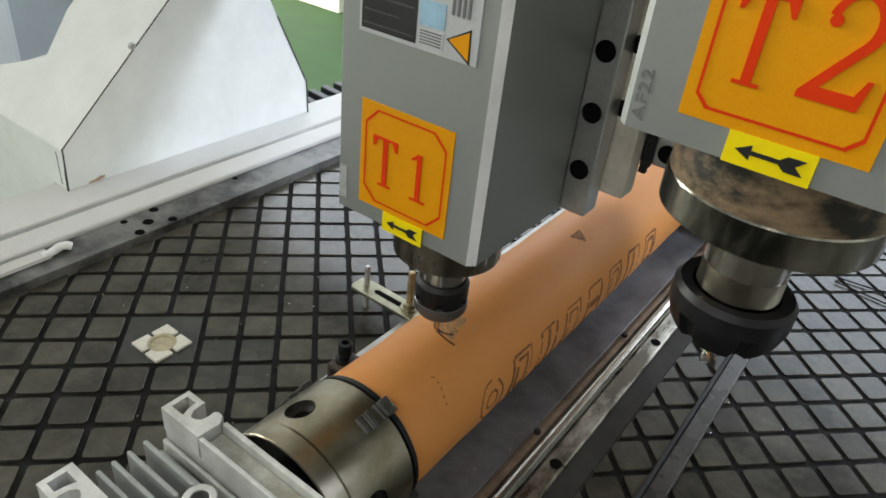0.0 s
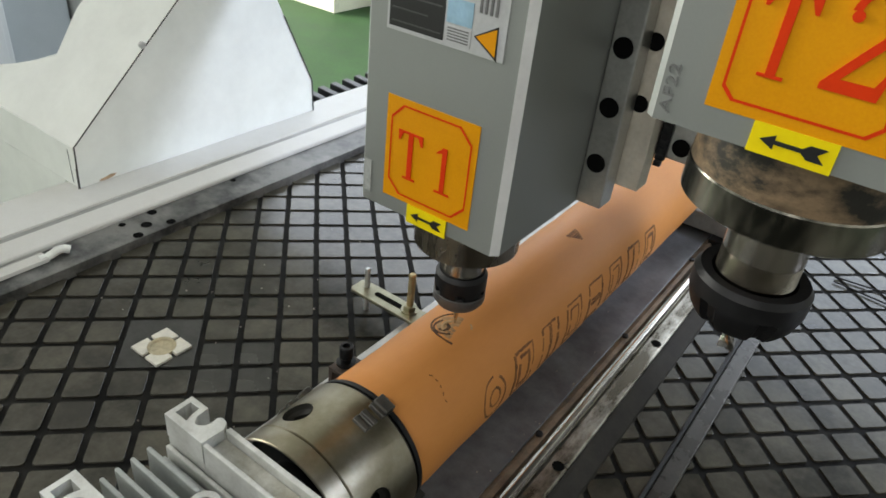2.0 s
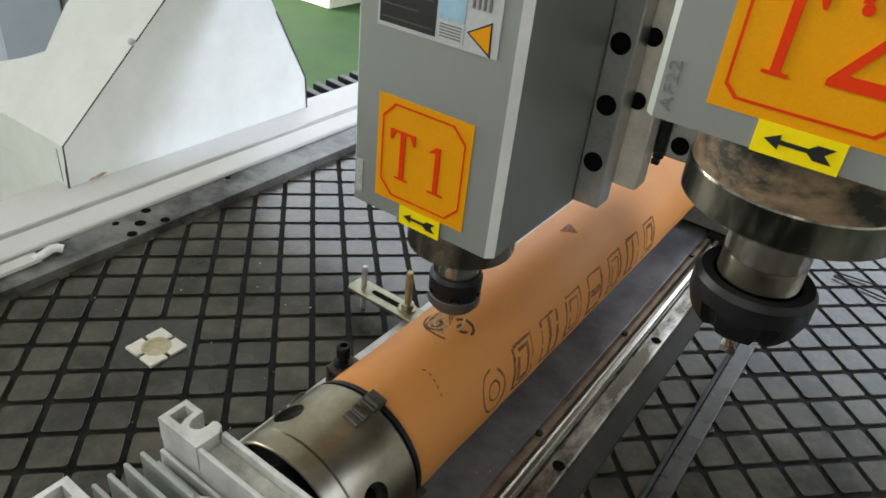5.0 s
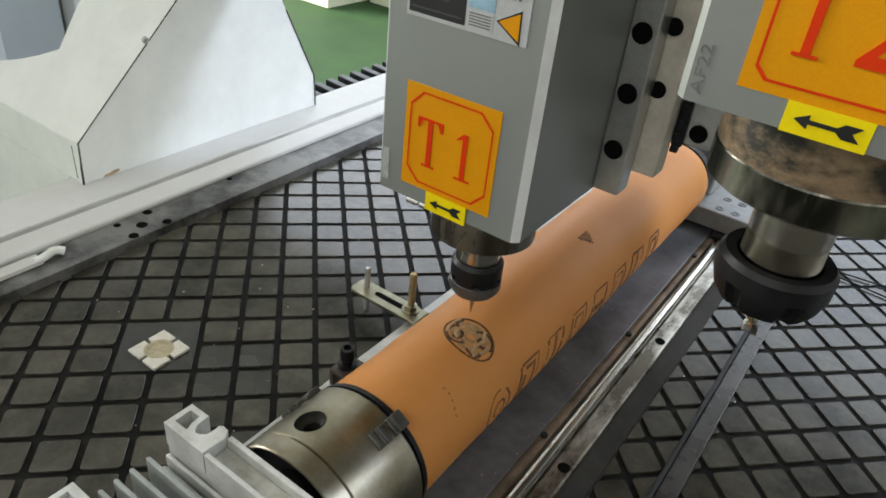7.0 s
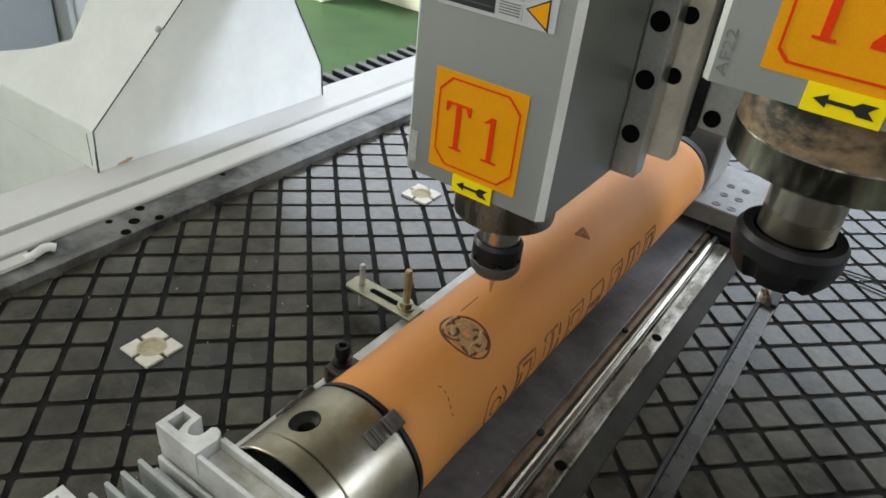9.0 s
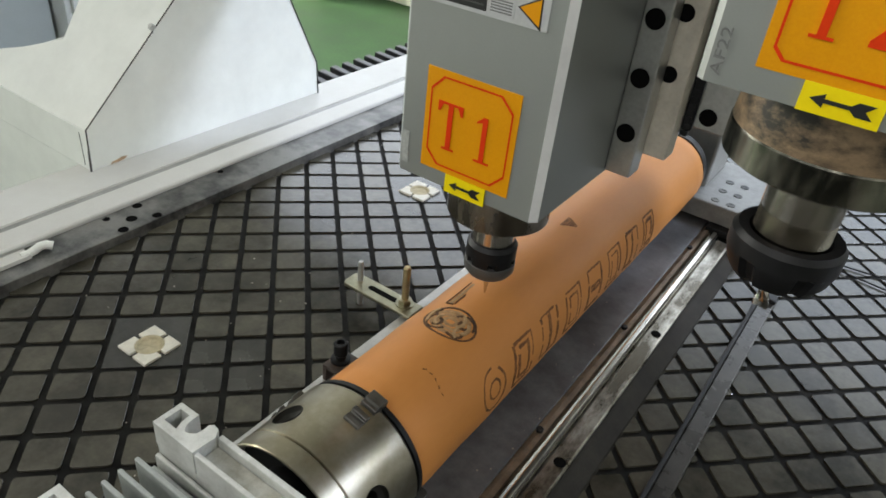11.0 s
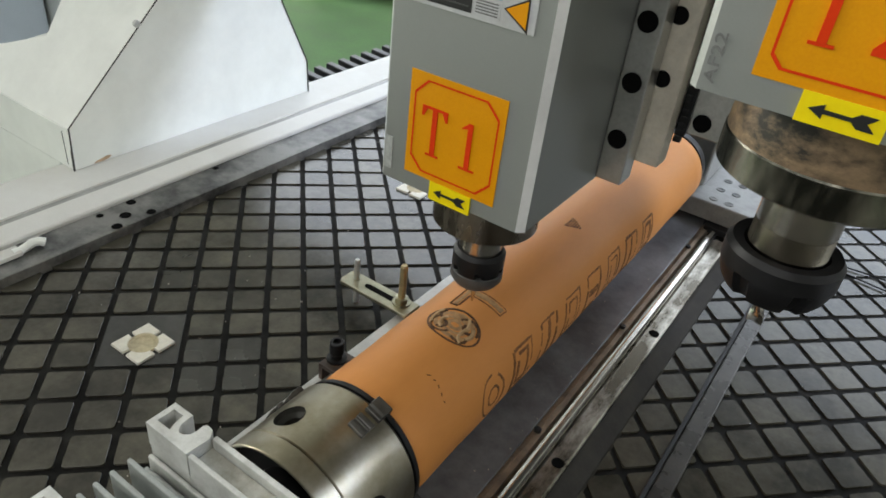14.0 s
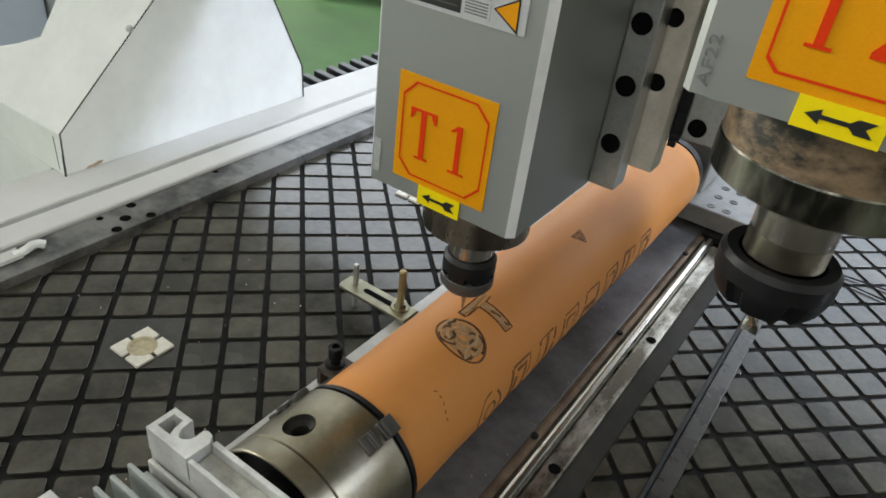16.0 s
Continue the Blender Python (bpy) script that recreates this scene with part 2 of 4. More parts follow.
def tube_path(points, r, n=10):
    bm = bmesh.new()
    pts = [Vector(p) for p in points]
    rings = []
    for i, p in enumerate(pts):
        d = (pts[min(i + 1, len(pts) - 1)] - pts[max(i - 1, 0)]).normalized()
        s = d.cross(Vector((0, 0, 1)))
        s = s.normalized() if s.length > 1e-4 else Vector((1, 0, 0))
        u = s.cross(d)
        rings.append([bm.verts.new(p + r * (math.cos(2 * math.pi * k / n) * s + math.sin(2 * math.pi * k / n) * u)) for k in range(n)])
    for a, b in zip(rings, rings[1:]):
        for k in range(n):
            bm.faces.new((a[k], a[(k + 1) % n], b[(k + 1) % n], b[k]))
    bm.faces.new(rings[0])
    bm.faces.new(rings[-1])
    bmesh.ops.recalc_face_normals(bm, faces=list(bm.faces))
    return bm


def thing(name, label, category, at=(0, 0, 0), group="", kind=""):
    ob = new(name)
    ob.matrix_world = pose(*at)
    return tagged(ob, label, category, group, kind)


def hole_disc(x, y, z, r, depth, axis="z", n=20):
    """A bolt hole as a thin black disc, its colour painting the recess's shade."""
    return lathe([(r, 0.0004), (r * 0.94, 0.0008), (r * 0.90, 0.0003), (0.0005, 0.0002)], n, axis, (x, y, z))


def text_mesh(chars, size, bold=0.0):
    cu = bpy.data.curves.new("text", 'FONT')
    cu.body, cu.size, cu.extrude, cu.offset = chars, size, 0.0002, bold
    cu.resolution_u = 3
    ob = bpy.data.objects.new("text", cu)
    scene.collection.objects.link(ob)
    dg = bpy.context.evaluated_depsgraph_get()
    me = bpy.data.meshes.new_from_object(ob.evaluated_get(dg))
    bpy.data.objects.remove(ob)
    bm = bmesh.new()
    bm.from_mesh(me)
    bpy.data.meshes.remove(me)
    return bm


def fit_box(bm, x0, x1, z0, z1, y):
    """Lays a flat mesh drawn in x, y into the upright rectangle facing -y."""
    xs = [v.co.x for v in bm.verts]
    ys = [v.co.y for v in bm.verts]
    for v in bm.verts:
        v.co = Vector((x0 + (v.co.x - min(xs)) / (max(xs) - min(xs)) * (x1 - x0), y - v.co.z,
                       z0 + (v.co.y - min(ys)) / (max(ys) - min(ys)) * (z1 - z0)))
    return bm


# ---------------------------------------------------------------- the hall
floor = tagged(part("floor", box(-10.0, 4.0, -4.0, 5.2, -0.90, -0.80), GREENFLOOR), "green painted workshop floor", "floor", kind="structure")


# walls are unseen, added to hold the openings and steer reflections
def wall_with_window(name, length, height, w0, w1, h0, h1, m):
    """A wall 0.15 m thick in its own x,z plane, with one opening."""
    bm = bmesh.new()
    for x0, x1, z0, z1 in ((0, w0, 0, height), (w1, length, 0, height), (w0, w1, 0, h0), (w0, w1, h1, height)):
        box(x0, x1, 0, 0.15, z0, z1, bm=bm)
    bm.transform(m)
    return tagged(part(name, bm, WALL), "hall wall added out of view, with a window opening", "wall", kind="structure")


wall_with_window("wall_north", 8.5, 7.0, 0.6, 8.2, 1.9, 6.6, pose(-10.0, 4.9, -0.8))
wall_with_window("wall_northeast", 5.5, 7.0, 0.2, 4.8, 1.9, 4.05, pose(-1.5, 4.9, -0.8))
wall_with_window("wall_south", 14.0, 7.0, 8.1, 12.7, 2.9, 5.1, pose(-10.0, -4.05, -0.8))
wall_with_window("wall_east", 9.1, 7.0, 5.65, 6.45, 3.0, 3.8, pose(4.05, -4.0, -0.8, 0, 0, 90))
wall_with_window("wall_west", 9.1, 7.0, 1.3, 6.2, 2.0, 4.2, pose(-9.85, -4.0, -0.8, 0, 0, 90))
# unseen roof, its grey set for what the bed mirrors
tagged(part("ceiling", box(-10.0, 4.0, -4.0, 5.0, 6.2, 6.3), ROOF), "plain grey roof added out of view", "ceiling", kind="structure")

# ---------------------------------------------------------------- vacuum bed
S = 0.04
Q = math.sqrt(0.5)
BX0, BX1, BY0, BY1 = -0.255, 1.30, -1.30, 1.25
bed = tagged(part("vacuum_bed", box(BX0, BX1, BY0, BY1, -0.06, -0.0022), GROOVE), "black grooved vacuum bed of a router table", "bed", kind="structure")


def cell_xy(u, v):
    return (u - v) * Q * S, (u + v) * Q * S


PLUGS = ((-4, -1), (4, 7))


# ---------------------------------------------------------------- white plugs in smooth pads
def vacuum_plug(u, v):
    x, y = cell_xy(u, v)
    plate = tagged(part("blanking_plate", prism([cell_xy(u + a, v + b) for a, b in ((-0.94, -0.94), (0.94, -0.94), (0.94, 0.94), (-0.94, 0.94))], "z", -0.0024, -0.0004, 0.0002), PLATE),
                   "smooth dark square pad let into the grooved bed", "pad", "blanking pads")
    cx, cy = x + 0.008, y - 0.0044
    t = thing("suction_plug", "white square plastic suction plug with a cream core", "plug", (cx, cy, -0.0006), "suction plugs")
    h, c, g = 0.0215, 0.0145, 0.003
    bm = bmesh.new()
    for sx, sy in ((1, 1), (1, -1), (-1, 1), (-1, -1)):
        pts = [(g * 0.7, h), (h, h), (h, g * 0.7), (c * 0.98, g * 0.7)]
        pts += [(c * math.cos(a), c * math.sin(a)) for a in (radians(d) for d in range(20, 75, 10))]
        pts += [(g * 0.7, c * 0.98)]
        merge(bm, prism([(p[0] * sx, p[1] * sy) for p in pts], "z", 0, 0.0034, 0.0006))
    part("body", bm, PLUG, t)
    part("core", lathe([(c, 0), (c, 0.0030), (c * 0.86, 0.0027), (c * 0.74, 0.0008), (0.001, 0.0005)], 28), FOAM, t, "cream sponge core")
    return t


for u, v in PLUGS:
    vacuum_plug(u, v)

# ---------------------------------------------------------------- bed edge: dark plate and white machine frame
edge = thing("bed_edge_plate", "dark oily steel plate along the bed with bolt holes", "edge plate", kind="structure")
part("plate", box(-0.3073, -0.2565, -1.30, 1.4, -0.02, 0.012, 0.0012), DARKSTEEL, edge)
# flat black discs paint the dark of the bolt holes
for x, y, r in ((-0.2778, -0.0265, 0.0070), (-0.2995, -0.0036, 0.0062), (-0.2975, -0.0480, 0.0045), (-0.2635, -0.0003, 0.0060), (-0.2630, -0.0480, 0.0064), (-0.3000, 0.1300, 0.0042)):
    part("bolt_hole", hole_disc(x, y, 0.012, r, 0.004), HOLE, edge)

frame_side = thing("machine_side_frame", "white painted welded side frame of the router", "machine frame", kind="structure")
part("inner_beam", prism([(-0.3075, -0.40), (-0.3075, 0.0155), (-0.3095, 0.0175), (-0.3455, 0.0175), (-0.3475, 0.0150), (-0.3570, 0.0150), (-0.3580, 0.0178), (-0.3610, 0.0178), (-0.3625, 0.0160), (-0.3625, -0.40)], "y", -1.3, 1.45), WHITE_FRAME, frame_side)
part("outer_ledge", box(-0.565, -0.3630, -0.9, 1.45, -0.45, -0.052, 0.003), WHITE_FRAME, frame_side)
# the groove floor is white paint; this grey strip paints its shade
part("groove_shade", box(-0.3568, -0.3478, -0.9, 1.45, 0.0140, 0.0158, 0.0004), GROOVESHADE, frame_side, "grey strip painting the shade in the beam's groove")
part("rail_strip", prism([(-0.2975, 0.0125), (-0.2975, 0.0175), (-0.2955, 0.0185), (-0.2820, 0.0165), (-0.2810, 0.0125)], "y", -0.62, -0.1500), WHITE_FRAME, frame_side, "pale thin guide strip ending in a curl")
curl = tube_path([(-0.2895, -0.158, 0.014), (-0.2895, -0.149, 0.0135), (-0.2900, -0.142, 0.0150), (-0.2885, -0.135, 0.0185), (-0.2860, -0.129, 0.0190), (-0.2830, -0.124, 0.0165)], 0.0052, 10)
part("strip_end", curl, WHITE, frame_side, "curled pale strip end")

# ---------------------------------------------------------------- rotary axis bed: base, rails
base = thing("rotary_axis_base", "grey steel rotary axis base with bright rails", "machine base")
part("base_plate", box(0.100, 0.286, -0.55, 0.72, -0.002, 0.016, 0.001), BASEGREY, base, "dark smooth steel base plate")
part("left_edge", box(0.0975, 0.1135, -0.55, 0.500, 0.0165, 0.024, 0.0012), DULLEDGE, base, "milled edge strip")
part("rail_seat", prism([(0.286, -0.002), (0.286, 0.0145), (0.291, 0.0165), (0.296, 0.0165), (0.296, 0.012), (0.299, 0.0095), (0.302, -0.002)], "y", -0.55, 0.50), RUSTY, base, "rust-stained rail shoulder")
part("round_rail", prism([(0.300, 0.000), (0.2985, 0.012), (0.300, 0.0185), (0.304, 0.0215), (0.308, 0.0205), (0.3105, 0.0165), (0.3110, 0.000)], "y", -0.55, 0.48, 0.0006), CHROME, base, "polished guide rail")
part("rail_flat", prism([(0.3112, -0.002), (0.3112, 0.0120), (0.3130, 0.0135), (0.3270, 0.0125), (0.3290, 0.0110), (0.3290, -0.002)], "y", -0.55, 0.475), RAILFLAT, base, "bright flat with countersunk holes")
part("outer_skirt", prism([(0.3292, -0.002), (0.3292, 0.0085), (0.3330, 0.0080), (0.3480, 0.0020), (0.3500, -0.002)], "y", -0.55, 0.47), SKIRT, base)
# rail holes are black discs on the flat, shade by colour only
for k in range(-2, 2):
    part("rail_hole", hole_disc(0.3215, -0.0140 + 0.2324 * k, 0.0130, 0.0058, 0.004), HOLE, base)
for y in (-0.23, 0.0039, 0.1994, 0.42):
    part("shoulder_screw", lathe([(0.0035, 0), (0.0035, 0.003), (0.0026, 0.0036), (0.0005, 0.0036)], 12, "z", (0.2905, y, 0.0160)), BLACKOX, base)

# flat bar on the far side of the rail
strap = thing("flat_bar", "dark steel flat bar lying across the grooved bed", "bar")
part("bar", box(0.3962, 0.4135, -0.5, 0.42, -0.001, 0.005, 0.0012), STRAP, strap)
part("raised_edge", box(0.3915, 0.3960, -0.5, 0.42, -0.001, 0.0075, 0.0010), RUBBER, strap, "dark raised edge of the bar")
part("end_clip", box(0.3905, 0.4145, 0.385, 0.4205, 0.0052, 0.0110, 0.0015), BLACKOX, strap, "black end clip")


# ---------------------------------------------------------------- cardboard tube and chuck
TX, TZ, TR = 0.216, 0.0878, 0.0527
tube = thing("cardboard_tube", "brown cardboard tube with engraved marks, clamped in chuck", "tube", (TX, 0, TZ))
Y0, Y1 = -0.1630, 0.4700
prof = [(TR - 0.009, Y0), (TR - 0.0008, Y0), (TR, Y0 + 0.001)]
prof += [(TR + 0.0003 * math.sin(k * 1.7), Y0 + 0.001 + (Y1 - Y0 - 0.002) * k / 30) for k in range(1, 30)]
prof += [(TR, Y1 - 0.001), (TR - 0.0008, Y1), (TR - 0.009, Y1), (TR - 0.009, Y0)]
part("wall", lathe(prof, 96, "y", close=False), KRAFT, tube, smooth=40)


def ribbon(bm, path, w, h):
    """A narrow strip laid on the tube; path in metres along the tube and degrees round it."""
    mid = []
    n = len(path)
    for i, (y, a) in enumerate(path):
        yb, ab = path[max(i - 1, 0)]
        yf, af = path[min(i + 1, n - 1)]
        dy, ds = yf - yb, radians(af - ab) * TR
        L = math.hypot(dy, ds) or 1
        ny, ns = -ds / L, dy / L
        ww = w * random.uniform(0.75, 1.2)
        row = []
        for k, hh in ((-1, -0.0006), (-0.55, h), (0.55, h), (1, -0.0006)):
            yy = y + ny * ww * k / 2
            aa = radians(a) + ns * ww * k / 2 / TR
            r = TR + hh
            row.append(bm.verts.new((r * math.sin(aa), yy, r * math.cos(aa))))
        mid.append(row)
    for p, q in zip(mid, mid[1:]):
        for k in range(3):
            bm.faces.new((p[k], p[k + 1], q[k + 1], q[k]))
    return bm


def dense(path, step=0.0025):
    out = []
    for (y0, a0), (y1, a1) in zip(path, path[1:]):
        n = max(1, int(math.hypot(y1 - y0, radians(a1 - a0) * TR) / step))
        out += [(y0 + (y1 - y0) * k / n, a0 + (a1 - a0) * k / n) for k in range(n)]
    return out + [path[-1]]


def arc(cy, ca, ry, ra, d0, d1, n=14):
    return [(cy + ry * math.cos(radians(d0 + (d1 - d0) * k / n)), ca + ra * math.sin(radians(d0 + (d1 - d0) * k / n))) for k in range(n + 1)]


def mark_outline(kind, y, a, w=0.034, ht=42.0):
    """Plain engraved shapes: slanted outlined blocks, some with a bar or a ring inside."""
    k, o, s = ht / 2, w / 2, 0.22
    def quad(y0, y1, a0, a1):
        pts = [(y0, a0), (y1, a0), (y1, a1), (y0, a1), (y0, a0)]
        return [(y + o * (p[0] - s * p[1]), a + k * p[1]) for p in pts]
    out = [quad(-0.85, 0.85, -1, 1)]
    if kind == 0:
        out = [arc(y, a, o * 0.95, k, 0, 360, 26), arc(y, a, o * 0.45, k * 0.45, 0, 360, 16)]
    elif kind == 1:
        out += [quad(-0.45, 0.45, -0.7, 0.7)]
    elif kind == 2:
        out += [quad(-0.05, 0.05, -0.9, 0.9)]
    else:
        out += [quad(-0.6, 0.6, -0.1, 0.1)]
    return out


ROW1 = 74.0
for i, kind in enumerate((0, 1, 2, 1, 3, 1, 2, 1)):
    bm = bmesh.new()
    for path in mark_outline(kind, -0.058 + i * 0.0473, ROW1):
        d = [(y + random.uniform(-0.0004, 0.0004), a + random.uniform(-0.5, 0.5)) for y, a in dense(path)]
        k = 0
        while k < len(d) - 2:
            n = random.randint(5, 16)
            ribbon(bm, d[k:k + n + 1], random.choice((0.0028, 0.0038, 0.0050)), 0.0003)
            k += n + random.choice((0, 0, 0, 1, 2))
    part("engraved_mark", bm, SCORCH, tube, "dark burnt engraved outline")
bm = bmesh.new()
for k in range(6):
    half = 0.0020 + 0.0018 * k - 0.0011 * (k == 5)
    ribbon(bm, [(0.1570 - half, 6.0 - 2.7 * k), (0.1570, 6.4 - 2.7 * k), (0.1570 + half, 6.0 - 2.7 * k)], 0.0034, 0.0003)
part("stain", bm, SCORCH, tube, "dark stain on the cardboard")
bm = bmesh.new()
for k in range(5):
    a = 14 + k * 6.2
    ribbon(bm, [(-0.112 + 0.0022 * math.sin(k), a), (-0.1115 + 0.0022 * math.sin(k + 1), a + 2.4)], 0.0008, 0.0003)
part("scratch", bm, SCORCH, tube, "row of small dark nicks")
# the mark being cut now: pieces sunk in the wall that come up to the surface as the cutter passes
cut_pieces = []
def carved(path, w, material, when, h=0.0003, label="freshly cut groove"):
    bm = bmesh.new()
    for p in path:
        ribbon(bm, dense(p, 0.002), w, h)
    ob = part("carved_groove", bm, material, tube, label)
    cut_pieces.append((ob, when))


SY, SA = -0.0550, -2.5
# pale floor of the first mark, cut in two goes
carved([arc(SY, SA, 0.0176 * f, 24.0 * f, 170, 350, 18) for f in (0.25, 0.5, 0.75)], 0.0062, CUT, -1)
carved([arc(SY, SA, 0.0176 * f, 24.0 * f, -10, 170, 18) for f in (0.25, 0.5, 0.75)], 0.0062, CUT, 4.9)
carved([arc(SY, SA, 0.0185, 25.0, 160, 330, 20)], 0.0030, CUTSHADE, -1, 0.0005)
carved([arc(SY, SA, 0.0185, 25.0, -30, 160, 20)], 0.0026, CUTSHADE, 5.0, 0.0005)
for cy, ca, ry, ra, d, l, w, t in ((-0.004, -8, 0.0085, 9, 120, 190, 0.0030, -1), (-0.005, -9, 0.0040, 4, 0, 200, 0.0040, 0.8), (0.004, 9, 0.0080, 9, -70, 170, 0.0032, 2.6),
                                   (0.003, 10, 0.0035, 4, 90, 220, 0.0036, 3.4), (0.006, -10, 0.0050, 6, 200, 120, 0.0034, 5.3), (-0.007, 8, 0.0045, 7, 60, 150, 0.0038, 5.6)):
    carved([arc(SY + 1.17 * cy, SA + 1.17 * ca, 1.17 * ry, 1.17 * ra, d, d + l, 12)], w, CUTSHADE, t, 0.0007, "dark torn groove")
for cy, ca, ry, ra, d, l, t in ((-0.002, -3, 0.0070, 8, 200, 120, 1.0), (0.003, 2, 0.0090, 7, 20, 110, 4.0), (-0.003, 13, 0.0080, 5, 180, 150, 5.1), (0.001, -14, 0.0090, 4, 190, 140, 2.0), (0.0, 0, 0.0110, 15, 60, 60, 5.4)):
    carved([arc(SY + 1.17 * cy, SA + 1.17 * ca, 1.17 * ry, 1.17 * ra, d, d + l, 12)], 0.0034, PULP, t, 0.0016, "raised torn pulp edge")
TY = -0.012
carved([[(TY - 0.022, SA - 21.5), (TY + 0.018, SA - 21.5)]], 0.0018, CUTSHADE, 8.8, 0.0005)
carved([[(TY - 0.020, SA - 17.5), (TY + 0.016, SA - 17.5)]], 0.0050, CUT, 10.2)
carved([[(TY - 0.020, SA - 13), (TY - 0.003, SA - 13)], [(TY - 0.021, SA - 20), (TY - 0.021, SA - 13)]], 0.0018, CUTSHADE, 10.6, 0.0006)
carved([[(TY + 0.003, SA - 13), (TY + 0.004, SA + 4), (TY + 0.003, SA + 20)]], 0.0085, CUT, 13.6)
carved([[(TY - 0.002, SA - 12), (TY - 0.002, SA + 21), (TY + 0.008, SA + 22), (TY + 0.008, SA - 12), (TY + 0.017, SA - 13)]], 0.0017, CUTSHADE, 13.8, 0.0006)
carved([[(TY + 0.002, SA - 2), (TY + 0.004, SA + 8)], [(TY + 0.003, SA + 14), (TY + 0.006, SA + 19)]], 0.0030, CUTSHADE, 14.2, 0.0007)
carved([[(TY - 0.015, SA - 16), (TY - 0.004, SA - 16)], [(TY + 0.001, SA + 4), (TY + 0.001, SA + 16)]], 0.0026, PULP, 15.0, 0.0013)

CR = 0.0565


def on_round(bm, a, r=0.0):
    bm.transform(Matrix.Rotation(radians(a), 4, 'Y'))
    return bm


def drilled(bm, drills):
    """The solid with the drills cut out of it."""
    def solid(b):
        bmesh.ops.recalc_face_normals(b, faces=list(b.faces))
        me = bpy.data.meshes.new("solid")
        b.to_mesh(me)
        b.free()
        ob = bpy.data.objects.new("solid", me)
        scene.collection.objects.link(ob)
        return ob
    body = solid(bm)
    cutters = [solid(b) for b in drills]
    for c in cutters:
        m = body.modifiers.new("bore", 'BOOLEAN')
        m.operation, m.solver, m.object = 'DIFFERENCE', 'EXACT', c
    me = bpy.data.meshes.new_from_object(body.evaluated_get(bpy.context.evaluated_depsgraph_get()))
    for ob in [body] + cutters:
        bpy.data.objects.remove(ob)
    out = bmesh.new()
    out.from_mesh(me)
    bpy.data.meshes.remove(me)
    return out


chuck = thing("lathe_chuck", "turned steel lathe chuck with stepped jaws and key holes", "chuck", (TX, 0, TZ))
BORES = (-34, 64, 150, 240)
body_bm = lathe([(0.030, -0.1640), (CR - 0.0035, -0.1640), (CR - 0.0015, -0.1660), (CR, -0.1675), (CR, -0.2235), (CR - 0.0012, -0.2243), (0.030, -0.2243)], 96, "y")
part("front_body", drilled(body_bm, [on_round(lathe([(0.0112, CR + 0.003), (0.0112, CR - 0.0015), (0.0100, CR - 0.0040), (0.0064, CR - 0.0062), (0.0064, CR - 0.0180)], 36, "z", (0, -0.2062, 0)), a) for a in BORES]), STEEL, chuck, smooth=30)
part("rear_ring", lathe([(0.046, -0.2247), (CR - 0.0012, -0.2247), (CR, -0.2255), (CR, -0.2397), (CR - 0.0006, -0.2405), (0.0546, -0.2405), (0.0540, -0.2398), (0.0532, -0.2266), (0.046, -0.2266)], 96, "y", close=False), STEEL, chuck, smooth=30)
# black here paints the shade in the recess behind the chuck
part("back_plate", lathe([(0.0531, -0.2270), (0.0300, -0.2270), (0.0300, -0.2560), (0.0005, -0.2560)], 64, "y", close=False), BLACKOX, chuck, "back plate drawn black for the shade inside the ring", smooth=30)
# a black ring fills the gap and gives it its shade
part("gap_ring", lathe([(0.0455, -0.1638), (TR + 0.0028, -0.1638), (TR + 0.0026, -0.1600), (0.0455, -0.1600)], 72, "y"), BLACKOX, chuck, "black ring painting the shaded gap at the tube", smooth=30)


# holes stand 36 degrees off the jaws; angles from the stain on the tube
# the scroll sets one jaw a little further back
for k, (bore, a, back) in enumerate(zip(BORES, (10.5, 100.5, 190.5, 288.0), (0, 0, 0, 0.0105))):
    steps = ((-0.1585, 0.0030), (-0.1600, 0.0042), (-0.1680, 0.0042), (-0.1690, 0.0028), (-0.1722, 0.0028), (-0.1730, -0.0006), (-0.1770, -0.0006), (-0.1775, 0.0032), (-0.1818, 0.0030), (-0.1823, 0.0004), (-0.1846, 0.0004), (-0.1851, 0.0022), (-0.1895, 0.0020), (-0.1900, 0.0008))
    side = [(y - back, CR + z) for y, z in steps] + [(-0.1900 - back, CR - 0.014), (-0.1585 - back, CR - 0.014)]
    j = prism(side, "x", -0.0066, 0.0066, 0.0005)
    part("jaw", on_round(j, a), JAW, chuck, "stepped dark steel jaw")
    h = lathe([(0.0111, CR - 0.0004), (0.0111, CR - 0.0015), (0.0099, CR - 0.0040), (0.0063, CR - 0.0062), (0.0063, CR - 0.0176), (0.0005, CR - 0.0176)], 36, "z", (0, -0.2062, 0), close=False)
    part("key_hole", on_round(h, bore), BORE, chuck, "dark funnelled key hole", smooth=30)

# ---------------------------------------------------------------- headstock behind the chuck
head = thing("headstock", "cast aluminium headstock with cooling fins behind chuck", "headstock")
# block takes the darker fin tone for the shade between the fins
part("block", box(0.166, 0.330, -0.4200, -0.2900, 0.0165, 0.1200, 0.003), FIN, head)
part("face_plate", box(0.150, 0.310, -0.2895, -0.2600, 0.0165, 0.1120, 0.003), ALU, head)
part("top_strip", box(0.1975, 0.330, -0.2760, -0.2600, 0.1122, 0.1600, 0.0015), STAINEDALU, head, "stained top of the motor flange")
